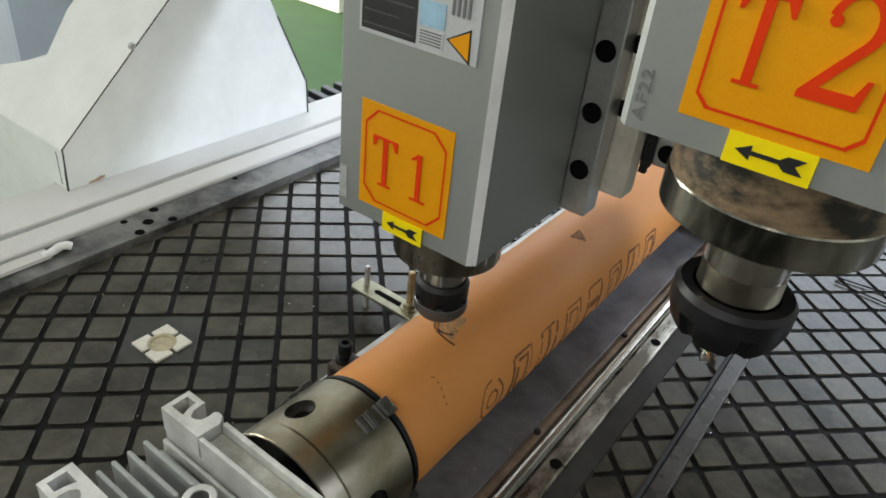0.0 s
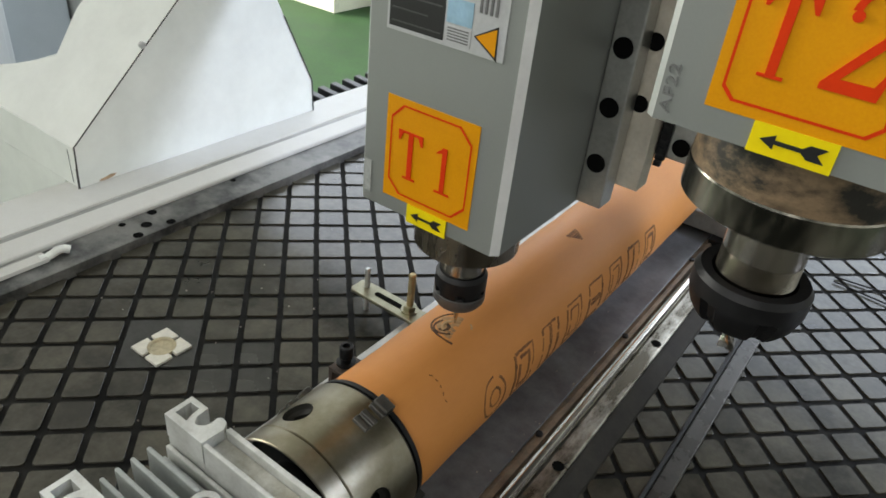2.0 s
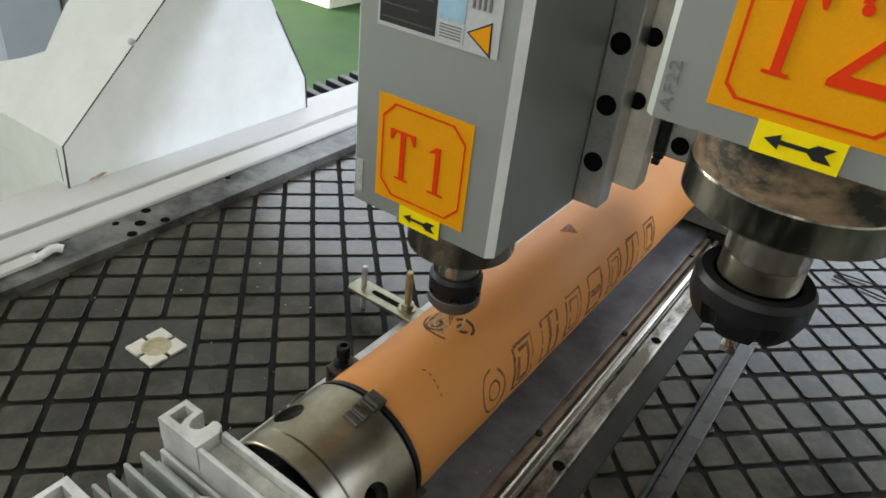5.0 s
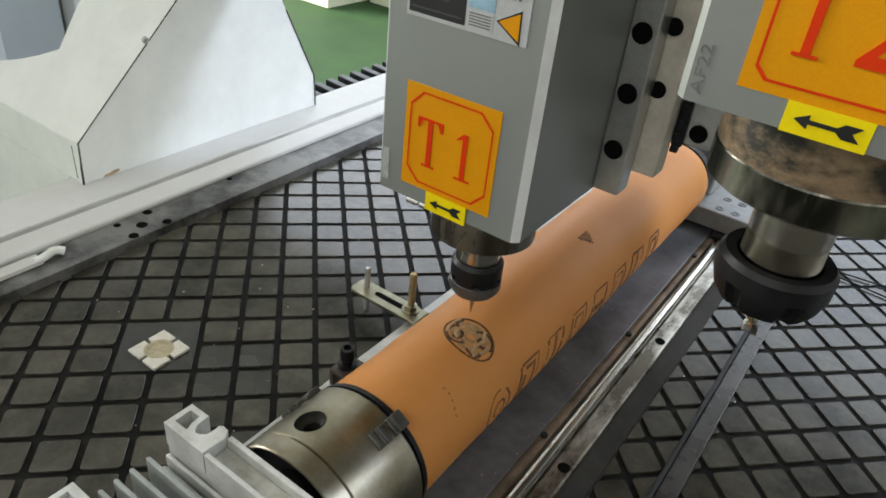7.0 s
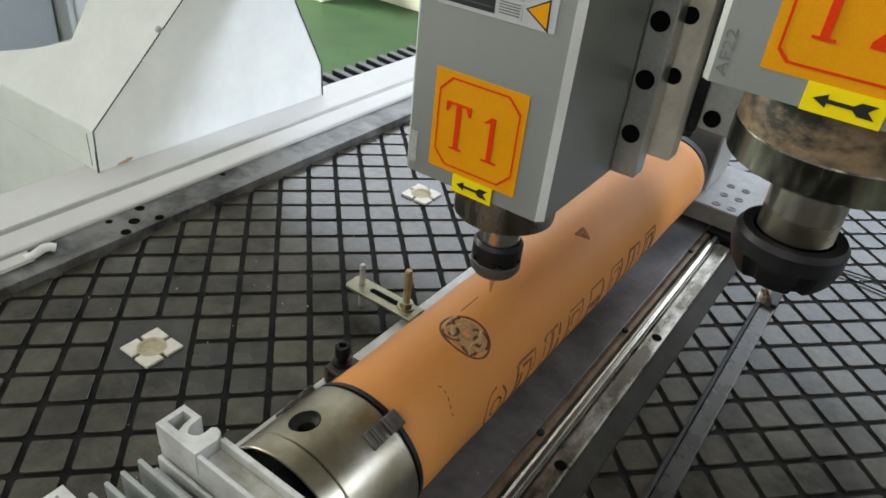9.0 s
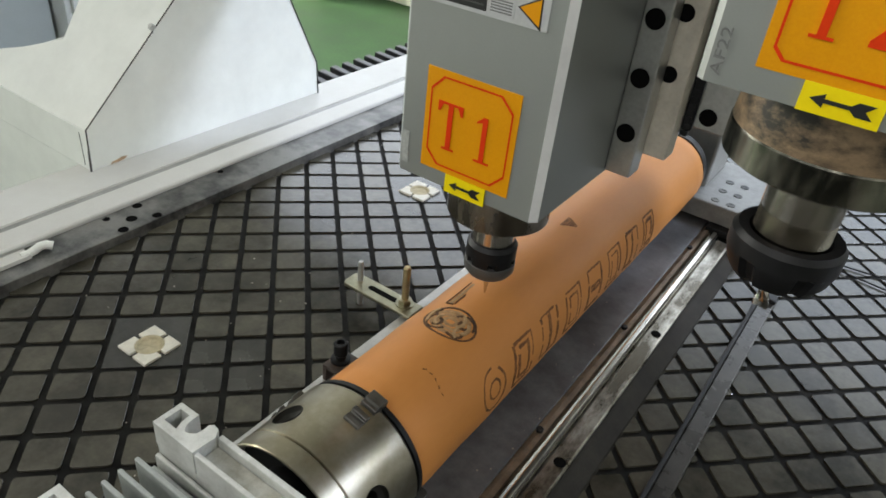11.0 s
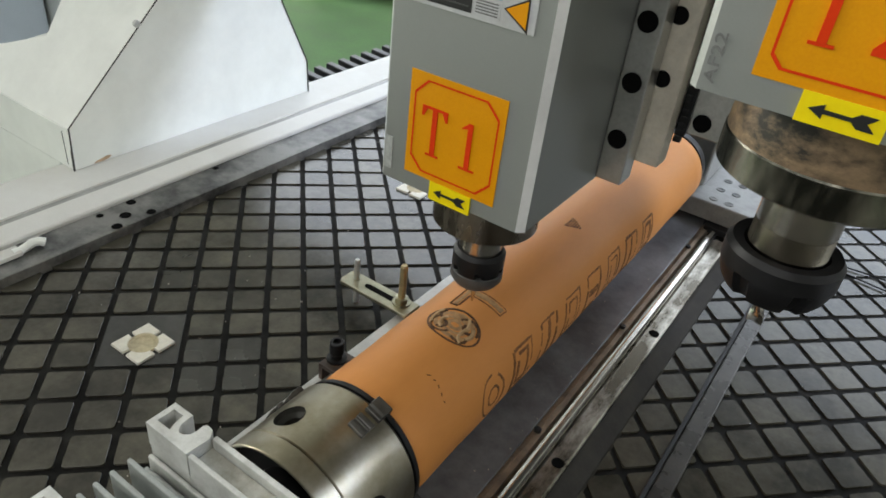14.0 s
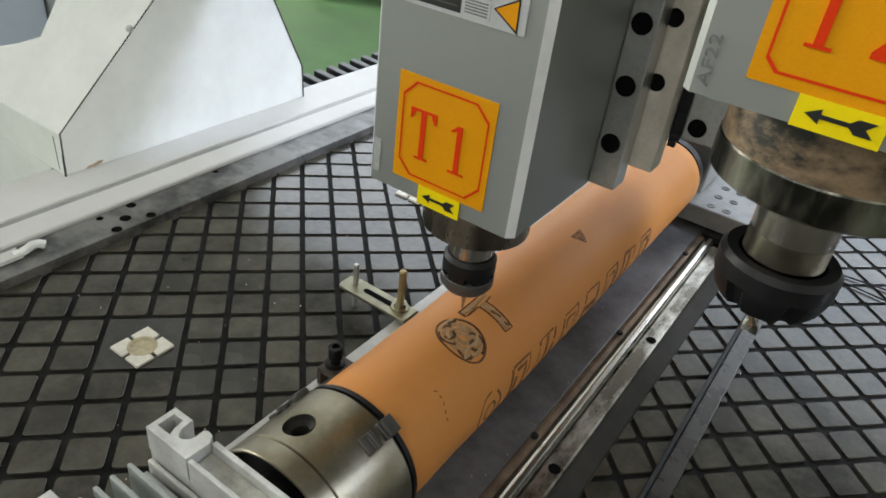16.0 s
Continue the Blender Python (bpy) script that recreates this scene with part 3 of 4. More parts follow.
slot = [(0.1646, -0.2889), (0.1994, -0.2889), (0.2003, -0.2735), (0.1968, -0.2688), (0.1925, -0.2683), (0.1905, -0.2701), (0.1908, -0.2749), (0.1900, -0.2788), (0.1871, -0.2812), (0.1842, -0.2818), (0.1822, -0.2802), (0.1806, -0.2775), (0.1802, -0.2745), (0.1800, -0.2689), (0.1646, -0.2691),
        (0.1646, -0.2778), (0.1682, -0.2778), (0.1682, -0.2728), (0.1762, -0.2726), (0.1770, -0.2790), (0.1788, -0.2838), (0.1682, -0.2838), (0.1682, -0.2779), (0.1646, -0.2779)]
part("slotted_end", prism(slot, "z", 0.1640, 0.1820, 0.0), ALU, head, "pale extruded aluminium end with square hole and round notch")
part("slotted_end", prism([(x, -0.6334 - y) for x, y in slot][::-1], "z", 0.1640, 0.1820, 0.0), ALU, head, "pale extruded aluminium end with square hole and round notch")
for y0, y1 in ((-0.2889, -0.2690), (-0.3644, -0.3445)):
    part("end_wall", box(0.2004, 0.330, y0, y0 + 0.0030, 0.1195, 0.1812, 0.0006), ALU, head)
    part("channel_floor", box(0.2004, 0.330, y0 + 0.0031, y1 - 0.0036, 0.1195, 0.1735, 0.0006), STAINEDALU, head, "stained floor of the aluminium channel")
    part("end_wall", box(0.2004, 0.330, y1 - 0.0035, y1, 0.1195, 0.1805, 0.0006), ALU, head)
    part("foot_wall", box(0.1650, 0.2000, y0 + 0.0002, y0 + 0.0032, 0.1195, 0.1638, 0.0004), ALU, head)
part("wall_ridge", box(0.1660, 0.330, -0.2925, -0.2895, 0.1195, 0.1580, 0.0010), ALU, head)
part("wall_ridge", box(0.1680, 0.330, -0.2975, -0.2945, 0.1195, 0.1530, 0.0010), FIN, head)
part("boss", lathe([(0.0050, 0.1195), (0.0095, 0.1195), (0.0095, 0.1770), (0.0087, 0.1780), (0.0056, 0.1780), (0.0050, 0.1774)], 28, "z", (0.2316, -0.3118, 0), close=False), ALU, head, "round screw boss with bore", smooth=30)
part("boss_bore", lathe([(0.0050, 0.1500), (0.0005, 0.1500)], 20, "z", (0.2316, -0.3118, 0), close=False), HOLE, head)
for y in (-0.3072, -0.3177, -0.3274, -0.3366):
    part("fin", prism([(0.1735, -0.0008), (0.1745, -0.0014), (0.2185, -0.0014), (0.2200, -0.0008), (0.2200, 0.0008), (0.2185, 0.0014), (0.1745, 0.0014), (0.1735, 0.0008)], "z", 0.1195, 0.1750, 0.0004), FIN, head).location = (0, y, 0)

# ---------------------------------------------------------------- tailstock at the far end of the tube
tail = thing("tailstock", "grey steel tailstock with a dark centre cone", "tailstock")
part("foot", box(0.150, 0.345, 0.500, 0.660, 0.0225, 0.0500, 0.002), DULL, tail)
part("upright", box(0.168, 0.262, 0.540, 0.640, 0.050, 0.150, 0.004), FLANGE, tail)
part("cone", lathe([(0.004, 0.462), (0.030, 0.478), (0.0485, 0.484), (0.0485, 0.497), (0.024, 0.500), (0.024, 0.5400)], 40, "y", (TX, 0, TZ)), BLACKOX, tail, "dark live centre", smooth=30)
for i in range(3):
    for j in range(2):
        part("cap_screw", lathe([(0.0062, 0), (0.0062, 0.0008), (0.0036, 0.0010), (0.0030, 0.0004), (0.0005, 0.0004)], 14, "z", (0.285 + 0.022 * j, 0.515 + 0.036 * i, 0.0500)), DARKSTEEL, tail)
part("carriage", box(0.290, 0.345, 0.485, 0.640, 0.0135, 0.0222, 0.001), BLACKOX, tail)

# ---------------------------------------------------------------- clamps beside the base
clampA = thing("clamp_plate", "zinc plated slotted clamp plate with threaded studs", "clamp")
part("plate", prism([(0.0185, 0.0395), (0.0215, 0.0345), (0.1120, 0.0345), (0.1120, 0.0600), (0.0215, 0.0600), (0.0185, 0.0560)], "z", 0.0280, 0.0325, 0.0006), ZINC, clampA)
# black slab on the plate, painting the slot's shaded inside
part("slot", prism([(0.050 + 0.034 * a + 0.0036 * math.cos(radians(d)), 0.0475 + 0.0036 * math.sin(radians(d))) for a, d in ((0, 90), (0, 140), (0, 180), (0, 220), (0, 270), (1, 270), (1, 320), (1, 0), (1, 40), (1, 90))], "z", 0.0322, 0.03285), HOLE, clampA)


def stud(x, y, z0, z1, r, m, parent, name="stud"):
    prof = []
    n = int((z1 - z0) / 0.0016)
    for k in range(n):
        prof.append((r if k % 2 else r * 0.90, z0 + (z1 - z0) * k / n))
    prof.append((r * 0.7, z1))
    return part(name, lathe(prof, 14, "z", (x, y, 0)), m, parent)


stud(0.0315, 0.0505, 0.0, 0.0575, 0.0034, BRIGHTSTEEL, clampA)
stud(0.0945, 0.0500, 0.0240, 0.0810, 0.0042, BRASSZINC, clampA)
part("washer", lathe([(0.0100, 0.0327), (0.0100, 0.0340), (0.004, 0.0340)], 20, "z", (0.0945, 0.0500, 0)), ZINC, clampA)
part("nut", lathe([(0.0074, 0.0341), (0.0074, 0.0395), (0.0045, 0.0400)], 6, "z", (0.0945, 0.0500, 0)), ZINC, clampA)

clampB = thing("angle_bracket", "browned steel angle bracket with a socket head bolt", "bracket")
bm = bmesh.new()
box(0.102, 0.150, -0.084, -0.056, 0.0400, 0.0440, 0.0008, bm)
box(0.102, 0.1065, -0.084, -0.056, 0.0245, 0.0405, 0.0008, bm)
part("angle", bm, BROWNSTEEL, clampB)
part("bolt_head", lathe([(0.0062, 0.052), (0.0068, 0.053), (0.0068, 0.0645), (0.0060, 0.0655), (0.0038, 0.0655), (0.0034, 0.0615), (0.0005, 0.0615)], 20, "z", (0.1110, -0.0690, 0)), BLACKOX, clampB, "black socket head bolt", smooth=30)
part("bolt_collar", lathe([(0.0095, 0.0440), (0.0095, 0.0460), (0.0052, 0.0465), (0.0052, 0.052)], 20, "z", (0.1110, -0.0690, 0)), BLACKOX, clampB, smooth=30)

# thin black cables on the bed
for k in range(2):
    pts = [(0.455 + 0.045 * i, 0.556 - 0.018 * k + 0.003 * i * (1 - 1.4 * k) + 0.004 * math.sin(i * 0.9 + 2 * k), 0.0025) for i in range(7)]
    tagged(part("cable", tube_path(pts, 0.0012, 8), RUBBER, smooth=60), "thin black cable lying on the bed", "cable", "cables on the bed")

# ---------------------------------------------------------------- gantry: leg, beam
gantry = thing("gantry", "white sheet metal gantry leg with sloping cover", "gantry")
GX = -0.530
part("inner_panel", prism([(0.0735, -0.0515), (0.0765, 0.0165), (0.2580, 0.1850), (0.3385, 0.2600), (0.4430, 0.2600), (0.4980, 0.1500), (0.5670, 0.0126), (0.5700, -0.0515)], "x", GX - 0.004, GX), WHITE, gantry, "white inner leg panel")
part("column", box(-0.725, -0.536, 0.345, 0.440, 0.150, 0.95, 0.004), WHITE, gantry)
slope_n = Vector((0, -0.1685, 0.1815)).normalized()


def slope_sheet(pts, t=0.004):
    """A sheet on the sloping front of the leg: pairs of x and distance up the slope."""
    bm = bmesh.new()
    d = Vector((0, 0.1815, 0.1685)).normalized()
    o = Vector((0, 0.0755, 0.0180))
    a = [bm.verts.new(o + d * s + Vector((x, 0, 0)) + slope_n * 0.0005) for x, s in pts]
    b = [bm.verts.new(v.co - slope_n * t) for v in a]
    bm.faces.new(a)
    bm.faces.new(b[::-1])
    for i in range(len(a)):
        bm.faces.new((a[i], b[i], b[(i + 1) % len(a)], a[(i + 1) % len(a)]))
    bmesh.ops.recalc_face_normals(bm, faces=list(bm.faces))
    return bm


part("slope_cover", slope_sheet([(GX + 0.002, 0.0), (GX + 0.002, 0.36), (-0.730, 0.36), (-0.728, 0.20), (-0.697, 0.1130), (-0.774, 0.0740), (-0.960, -0.020 + 0.02)]), WHITE, gantry, "white sloping front cover")
part("lower_front", box(-0.96, GX + 0.002, 0.0735, 0.0775, -0.0515, 0.0172, 0.0008), WHITE, gantry)
part("lower_skirt", box(-0.96, -0.570, 0.0735, 0.0775, -0.42, -0.0517), WHITE, gantry)
part("lower_top", box(-0.774, -0.697, 0.132, 0.200, 0.060, 0.066), WHITE, gantry)
part("lower_side", prism([(-0.7755, 0.068), (-0.697, 0.100), (-0.697, -0.05), (-0.7755, -0.05)], "y", 0.165, 0.30), WHITE, gantry)
part("rust_mark", prism([(0.106, -0.0505), (0.121, -0.0508), (0.132, -0.0490), (0.136, -0.0455), (0.127, -0.0440), (0.120, -0.0462), (0.110, -0.0475)], "x", GX, GX + 0.0006), RUSTSTAIN, gantry, "small rust run at the panel foot")
part("seam", box(GX - 0.0135, GX - 0.0125, 0.0728, 0.0734, -0.045, 0.010), SEAM, gantry, "dark folded seam")
# solid dark strips draw the shadow line at the cover's edge
part("edge_shade", prism([(0.0720, -0.0515), (0.0750, 0.0172), (0.0775, 0.0166), (0.0745, -0.0515)], "x", GX, GX + 0.0022), SEAM, gantry, "dark strip painting the shadow gap along the cover edge")
part("edge_shade", prism([(0.0750, 0.0174), (0.3380, 0.2615), (0.3395, 0.2600), (0.0768, 0.0160)], "x", GX, GX + 0.0022), SEAM, gantry, "dark strip painting the shadow gap along the cover edge")
part("rear_trim", prism([(0.4985, 0.1500), (0.5680, 0.0126), (0.5664, 0.0124), (0.4970, 0.1500)], "x", GX, GX + 0.0022), SEAM, gantry, "dark gasket edge")
part("rear_trim", prism([(0.5680, 0.0124), (0.5712, -0.0515), (0.5696, -0.0515), (0.5665, 0.0124)], "x", GX, GX + 0.0022), SEAM, gantry, "dark gasket edge")
part("cover_screw", lathe([(0.0055, 0), (0.0055, 0.004), (0.0036, 0.0052), (0.0032, 0.003), (0.0005, 0.003)], 14, "x", (GX + 0.0005, 0.2090, 0.1480)), BRIGHTSTEEL, gantry, "small socket screw")
# unseen beam, its edges set to shade the bed and the leg panel
part("beam", box(-0.80, 1.10, 0.300, 0.449, 0.288, 0.86, 0.006), WHITE, gantry, "gantry cross beam, out of view")
part("slide_plate", box(0.120, 0.620, 0.1900, 0.2990, 0.300, 0.90, 0.003), FLANGE, gantry)


# ---------------------------------------------------------------- spindles
def sticker(parent, x0, x1, z0, z1, y, digit, c, i):
    lab = part("number_sticker", box(x0, x1, y - 0.0006, y, z0, z1), ORANGE, parent, "orange square sticker with red frame and number")
    w, h = x1 - x0, z1 - z0
    t = 0.017
    def ring(i):
        q = c * (1 - i)
        return [(i + q, i), (1 - i - q, i), (1 - i, i + q), (1 - i, 1 - i - q), (1 - i - q, 1 - i), (i + q, 1 - i), (i, 1 - i - q), (i, i + q)]
    bm = bmesh.new()
    a = [bm.verts.new((x0 + p[0] * w, y - 0.0010, z0 + p[1] * h)) for p in ring(i)]
    b = [bm.verts.new((x0 + p[0] * w, y - 0.0010, z0 + p[1] * h)) for p in ring(i + t)]
    for n in range(8):
        bm.faces.new((a[n], a[(n + 1) % 8], b[(n + 1) % 8], b[n]))
    part("border", bm, RED, lab, "thin red border line")
    # serif capital T and the digit, drawn in bars
    bm = bmesh.new()
    def bar(px0, px1, pz0, pz1):
        box(x0 + px0 * w, x0 + px1 * w, y - 0.0013, y - 0.0007, z0 + pz0 * h, z0 + pz1 * h, bm=bm)
    bar(0.155, 0.430, 0.690, 0.712)
    bar(0.268, 0.322, 0.262, 0.690)
    bar(0.225, 0.365, 0.245, 0.264)
    for sx in (0.155, 0.410):
        merge(bm, prism([(x0 + sx * w, z0 + 0.615 * h), (x0 + (sx + 0.02) * w, z0 + 0.615 * h), (x0 + (sx + (0.06 if sx < 0.3 else 0.02)) * w, z0 + 0.700 * h), (x0 + (sx - (0 if sx < 0.3 else 0.04)) * w, z0 + 0.700 * h)], "y", y - 0.00136, y - 0.0007))
    part("letter", bm, RED, lab)
    if digit == "1":
        bm = bmesh.new()
        bar(0.650, 0.700, 0.262, 0.690)
        bar(0.595, 0.760, 0.245, 0.264)
        merge(bm, prism([(x0 + 0.700 * w, z0 + 0.69 * h), (x0 + 0.650 * w, z0 + 0.685 * h), (x0 + 0.590 * w, z0 + 0.635 * h), (x0 + 0.590 * w, z0 + 0.620 * h), (x0 + 0.655 * w, z0 + 0.640 * h)], "y", y - 0.00136, y - 0.0007))
    else:
        bm = bmesh.new()
        def q(px, pz):
            return (x0 + px * w, z0 + pz * h)
        outer = [q(0.70 + 0.135 * math.cos(radians(d)), 0.655 + 0.145 * math.sin(radians(d))) for d in range(170, -41, -15)]
        inner = [q(0.695 + 0.085 * math.cos(radians(d)), 0.660 + 0.115 * math.sin(radians(d))) for d in range(-40, 171, 15)]
        # quads between the outer and inner curve, then the foot
        for a0, a1, b1, b0 in zip(outer, outer[1:], inner[::-1][1:], inner[::-1]):
            merge(bm, prism([a0, a1, b1, b0], "y", y - 0.0013, y - 0.0007))
        merge(bm, prism([outer[-1], inner[0], q(0.545, 0.300), q(0.545, 0.265), q(0.60, 0.290)], "y", y - 0.0013, y - 0.0007))
        merge(bm, prism([q(0.545, 0.265), q(0.835, 0.265), q(0.860, 0.420), q(0.835, 0.420), q(0.800, 0.335), q(0.590, 0.335)], "y", y - 0.00131, y - 0.0007))
        merge(bm, lathe([(0.030 * w, -0.00137), (0.030 * w, -0.0007)], 14, "y", (x0 + 0.605 * w, y, z0 + 0.655 * h)))
    part("digit", bm, RED, lab)
    return lab


def arrow_sticker(parent, x0, x1, z0, z1, y):
    lab = part("arrow_sticker", box(x0, x1, y - 0.0012, y - 0.0002, z0, z1), YELLOW, parent, "yellow sticker with a black arrow")
    w, h = x1 - x0, z1 - z0
    pts = [(0.12, 0.5), (0.30, 0.74), (0.30, 0.57), (0.62, 0.57), (0.70, 0.74), (0.90, 0.74), (0.80, 0.5), (0.90, 0.26), (0.70, 0.26), (0.62, 0.43), (0.30, 0.43), (0.30, 0.26)]
    bm = prism([(x0 + p[0] * w, z0 + p[1] * h) for p in pts], "y", y - 0.0016, y - 0.0008)
    part("arrow", bm, INK, lab)
    return lab


def spindle_body(x0, x1, y0, y1, z0, z1, c):
    """A square housing with wide vertical chamfers on the front corners."""
    pts = [(x0 + 0.004, y0), (x1 - c, y0), (x1, y0 + c), (x1, y1), (x0, y1), (x0, y0 + 0.004)]
    return prism(pts, "z", z0, z1)


def nose(ax, ay, z0, rc, hc, rs, zs, rn, zn0, zn1, parent, teeth, big):
    if big:
        part("bearing_cone", lathe([(rc * 0.945, z0), (rc * 0.962, z0 - 0.008), (rc * 0.984, z0 - 0.0210), (rc * 0.988, z0 - 0.0271)], 72, "z", (ax, ay, 0)), SMUDGED, parent, "cone smeared with brown resin", smooth=30)
        part("bearing_collar", lathe([(rc * 0.96, z0 - 0.0266), (rc * 0.988, z0 - 0.0268), (rc, z0 - 0.0278), (rc, z0 - hc + 0.002), (rc - 0.003, z0 - hc), (rc * 0.74, z0 - hc - 0.0008), (rc * 0.70, z0 - hc - 0.0040), (rs + 0.003, z0 - hc - 0.0045)], 72, "z", (ax, ay, 0)), RINGSTEEL, parent, "dirty steel bearing ring with reflections painted as streaks", smooth=30)
    else:
        part("bearing_collar", lathe([(rc, z0), (rc, z0 - hc + 0.002), (rc - 0.003, z0 - hc), (rs + 0.004, z0 - hc - 0.0005)], 72, "z", (ax, ay, 0)), DIRTYSTEEL, parent, "dirty steel bearing collar", smooth=30)
    part("shaft", lathe([(rs, z0 - hc), (rs, zs), (rs - 0.0010, zs - 0.0008), (rs - 0.0018, zs - 0.003), (rs - 0.0018, zn0 - 0.012)], 48, "z", (ax, ay, 0)), SHAFT if big else CHROME, parent, "bright ground spindle shaft", smooth=30)
    # threaded ring over the nut
    prof = []
    k = 0
    z = zs - (0.0012 if big else 0.005)
    while z > zn0 - 0.001:
        prof.append((rs + (-0.0001 if k % 2 else -0.0009) if big else rs + 0.0006, z))
        z -= 0.0005 if big else 0.0009
        k += 1
    part("thread" if big else "sleeve", lathe(prof, 48, "z", (ax, ay, 0), close=False), SHAFT if big else CHROME, parent, "bright screw thread" if big else "bright polished sleeve", smooth=20)
    n = 72
    bm = bmesh.new()
    taper = 0.0062 if big else 0.003
    levels = [(rs + 0.0016 if big else rn - 0.007, zn0 - 0.0015, 0), (rn - 0.0025, zn0 - 0.001, 0), (rn, zn0 - 0.0045, 0), (rn, zn0 - (zn0 - zn1) * 0.45, 0), (rn, zn0 - (zn0 - zn1) * 0.5, 1), (rn - taper * 0.45, zn1 + 0.006, 1), (rn - taper, zn1 + 0.001, 1), (rn - taper - 0.005, zn1, 0), (0.006, zn1 + 0.0015, 0)]
    rings = []
    for r, z, tooth in levels:
        ring = []
        for i in range(n):
            t = 2 * math.pi * i / n
            rr = r - (0.0035 if tooth and (i % (n // teeth)) < 3 else 0)
            ring.append(bm.verts.new((ax + rr * math.cos(t), ay + rr * math.sin(t), z)))
        rings.append(ring)
    for a, b in zip(rings, rings[1:]):
        for i in range(n):
            bm.faces.new((a[i], a[(i + 1) % n], b[(i + 1) % n], b[i]))
    bm.faces.new(rings[-1])
    bmesh.ops.recalc_face_normals(bm, faces=list(bm.faces))
    part("collet_nut", bm, BLACKOX, parent, "black notched collet nut", smooth=35)
    if not big:
        part("nut_band", lathe([(rn - 0.0004, zn1 + 0.0120), (rn + 0.0003, zn1 + 0.0115), (rn + 0.0003, zn1 + 0.0045), (rn - 0.0030, zn1 - 0.0003), (0.0060, zn1 - 0.0004)], 56, "z", (ax, ay, 0)), NUTGREY, parent, "worn grey band of the nut", smooth=35)


def end_mill(ax, ay, z0, z1, r):
    """A straight shank that runs into two twisted cutting flutes."""
    bm = lathe([(r * 0.8, z0 + 0.012), (r * 0.8, z0 - 0.002), (r * 0.5, z0 - 0.004)], 20, "z", (ax, ay, 0))
    n = 10
    rings = []
    for k in range(n + 1):
        z = z0 - 0.002 + (z1 - z0 + 0.002) * k / n
        a = radians(20 + 150 * k / n)
        q = r if k < n else r * 0.9
        ring = []
        for u, w in ((1, 0.05), (0.75, 0.42), (0.2, 0.32), (-0.55, 0.30), (-1, -0.05), (-0.75, -0.42), (-0.2, -0.32), (0.55, -0.30)):
            ring.append(bm.verts.new((ax + q * (u * math.cos(a) - w * math.sin(a)), ay + q * (u * math.sin(a) + w * math.cos(a)), z - (0.002 * abs(u) if k == n else 0))))
        rings.append(ring)
    for p, q in zip(rings, rings[1:]):
        for i in range(8):
            bm.faces.new((p[i], p[(i + 1) % 8], q[(i + 1) % 8], q[i]))
    bm.faces.new(rings[-1])
    bmesh.ops.recalc_face_normals(bm, faces=list(bm.faces))
    return bm


# black discs just proud of the face, with the holes' shade as colour
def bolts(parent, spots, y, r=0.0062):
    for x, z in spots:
        part("bolt_hole", lathe([(r, -0.0006), (r * 0.90, -0.0012), (r * 0.82, -0.0006), (0.0006, -0.0004)][::1], 20, "y", (x, y, z)), HOLE, parent, "bolt hole drawn as a black disc for its shade")


F1 = -0.0554
X1 = (0.1555, 0.2743)
t1 = thing("spindle_t1", "grey square router spindle with orange T1 sticker", "spindle", (0, 0, 0), "router spindles")
part("body", spindle_body(X1[0], X1[1], F1, 0.0640, 0.2625, 0.62, 0.0044), ANOD, t1)
part("bevel", prism([(X1[1] - 0.0045, F1 - 0.0003), (X1[1] + 0.0003, F1 + 0.0045), (X1[1] - 0.0004, F1 + 0.0045), (X1[1] - 0.0045, F1 + 0.0004)], "z", 0.2627, 0.62), BEVELGLINT, t1, "chamfered corner painted pale for its highlight")
part("flange", box(0.2746, 0.2948, 0.0560, 0.0760, 0.2640, 0.62, 0.0012), FLANGE, t1, "milled mounting flange with bolt holes")
bolts(t1, [(0.2840, z) for z in (0.2986, 0.3411, 0.3831, 0.425, 0.467)], 0.0560, 0.0073)
part("mount_plate", box(0.1400, 0.3120, 0.0765, 0.0960, 0.2780, 0.62, 0.0012), DUSTY, t1, "dusty mounting plate behind the flange")
bolts(t1, [(0.2977, z) for z in (0.3431, 0.3871, 0.431)], 0.0765)
part("slide_block", box(0.1400, 0.3480, 0.0965, 0.1895, 0.3025, 0.62, 0.0015), FLANGE, t1, "steel slide behind the plate")
bolts(t1, [(0.3294, 0.3138)], 0.0965, 0.0068)
# black strip for the shaded gap and the ragged dark edge in it
bm = box(0.3128, 0.3205, 0.0925, 0.0963, 0.3010, 0.62, 0.0008)
for k in range(7):
    box(0.3132 + 0.0002 * (k % 3), 0.3190 + 0.0010 * (k % 2), 0.0915 + 0.0004 * (k % 2), 0.0960, 0.2960 + 0.0052 * k, 0.3006 + 0.0054 * k, 0.0007, bm)
part("wiper_strip", bm, BLACKOX, t1, "ragged black strip put in for the shaded gap")
nose(0.2148, 0.0045, 0.2623, 0.0410, 0.0395, 0.0165, 0.2175, 0.0210, 0.1985, 0.1660, t1, 6, False)
part("cutter", lathe([(0.0030, 0.172), (0.0030, 0.156), (0.0022, 0.152), (0.0006, 0.1405)], 14, "z", (0.2148, 0.0045, 0)), CHROME, t1, "slim engraving cutter", smooth=30)
sticker(t1, 0.1779, 0.2508, 0.2737, 0.3468, F1, "1", 0.14, 0.056)
arrow_sticker(t1, 0.2009, 0.2342, 0.2606, 0.2740, F1 - 0.0006)
plate1 = part("rating_plate", box(0.1735, 0.2590, F1 - 0.0007, F1, 0.3880, 0.470), SILVERLABEL, t1, "printed rating plate")
part("black_field", box(0.1755, 0.2165, F1 - 0.0011, F1 - 0.0002, 0.3905, 0.470), INK, plate1)
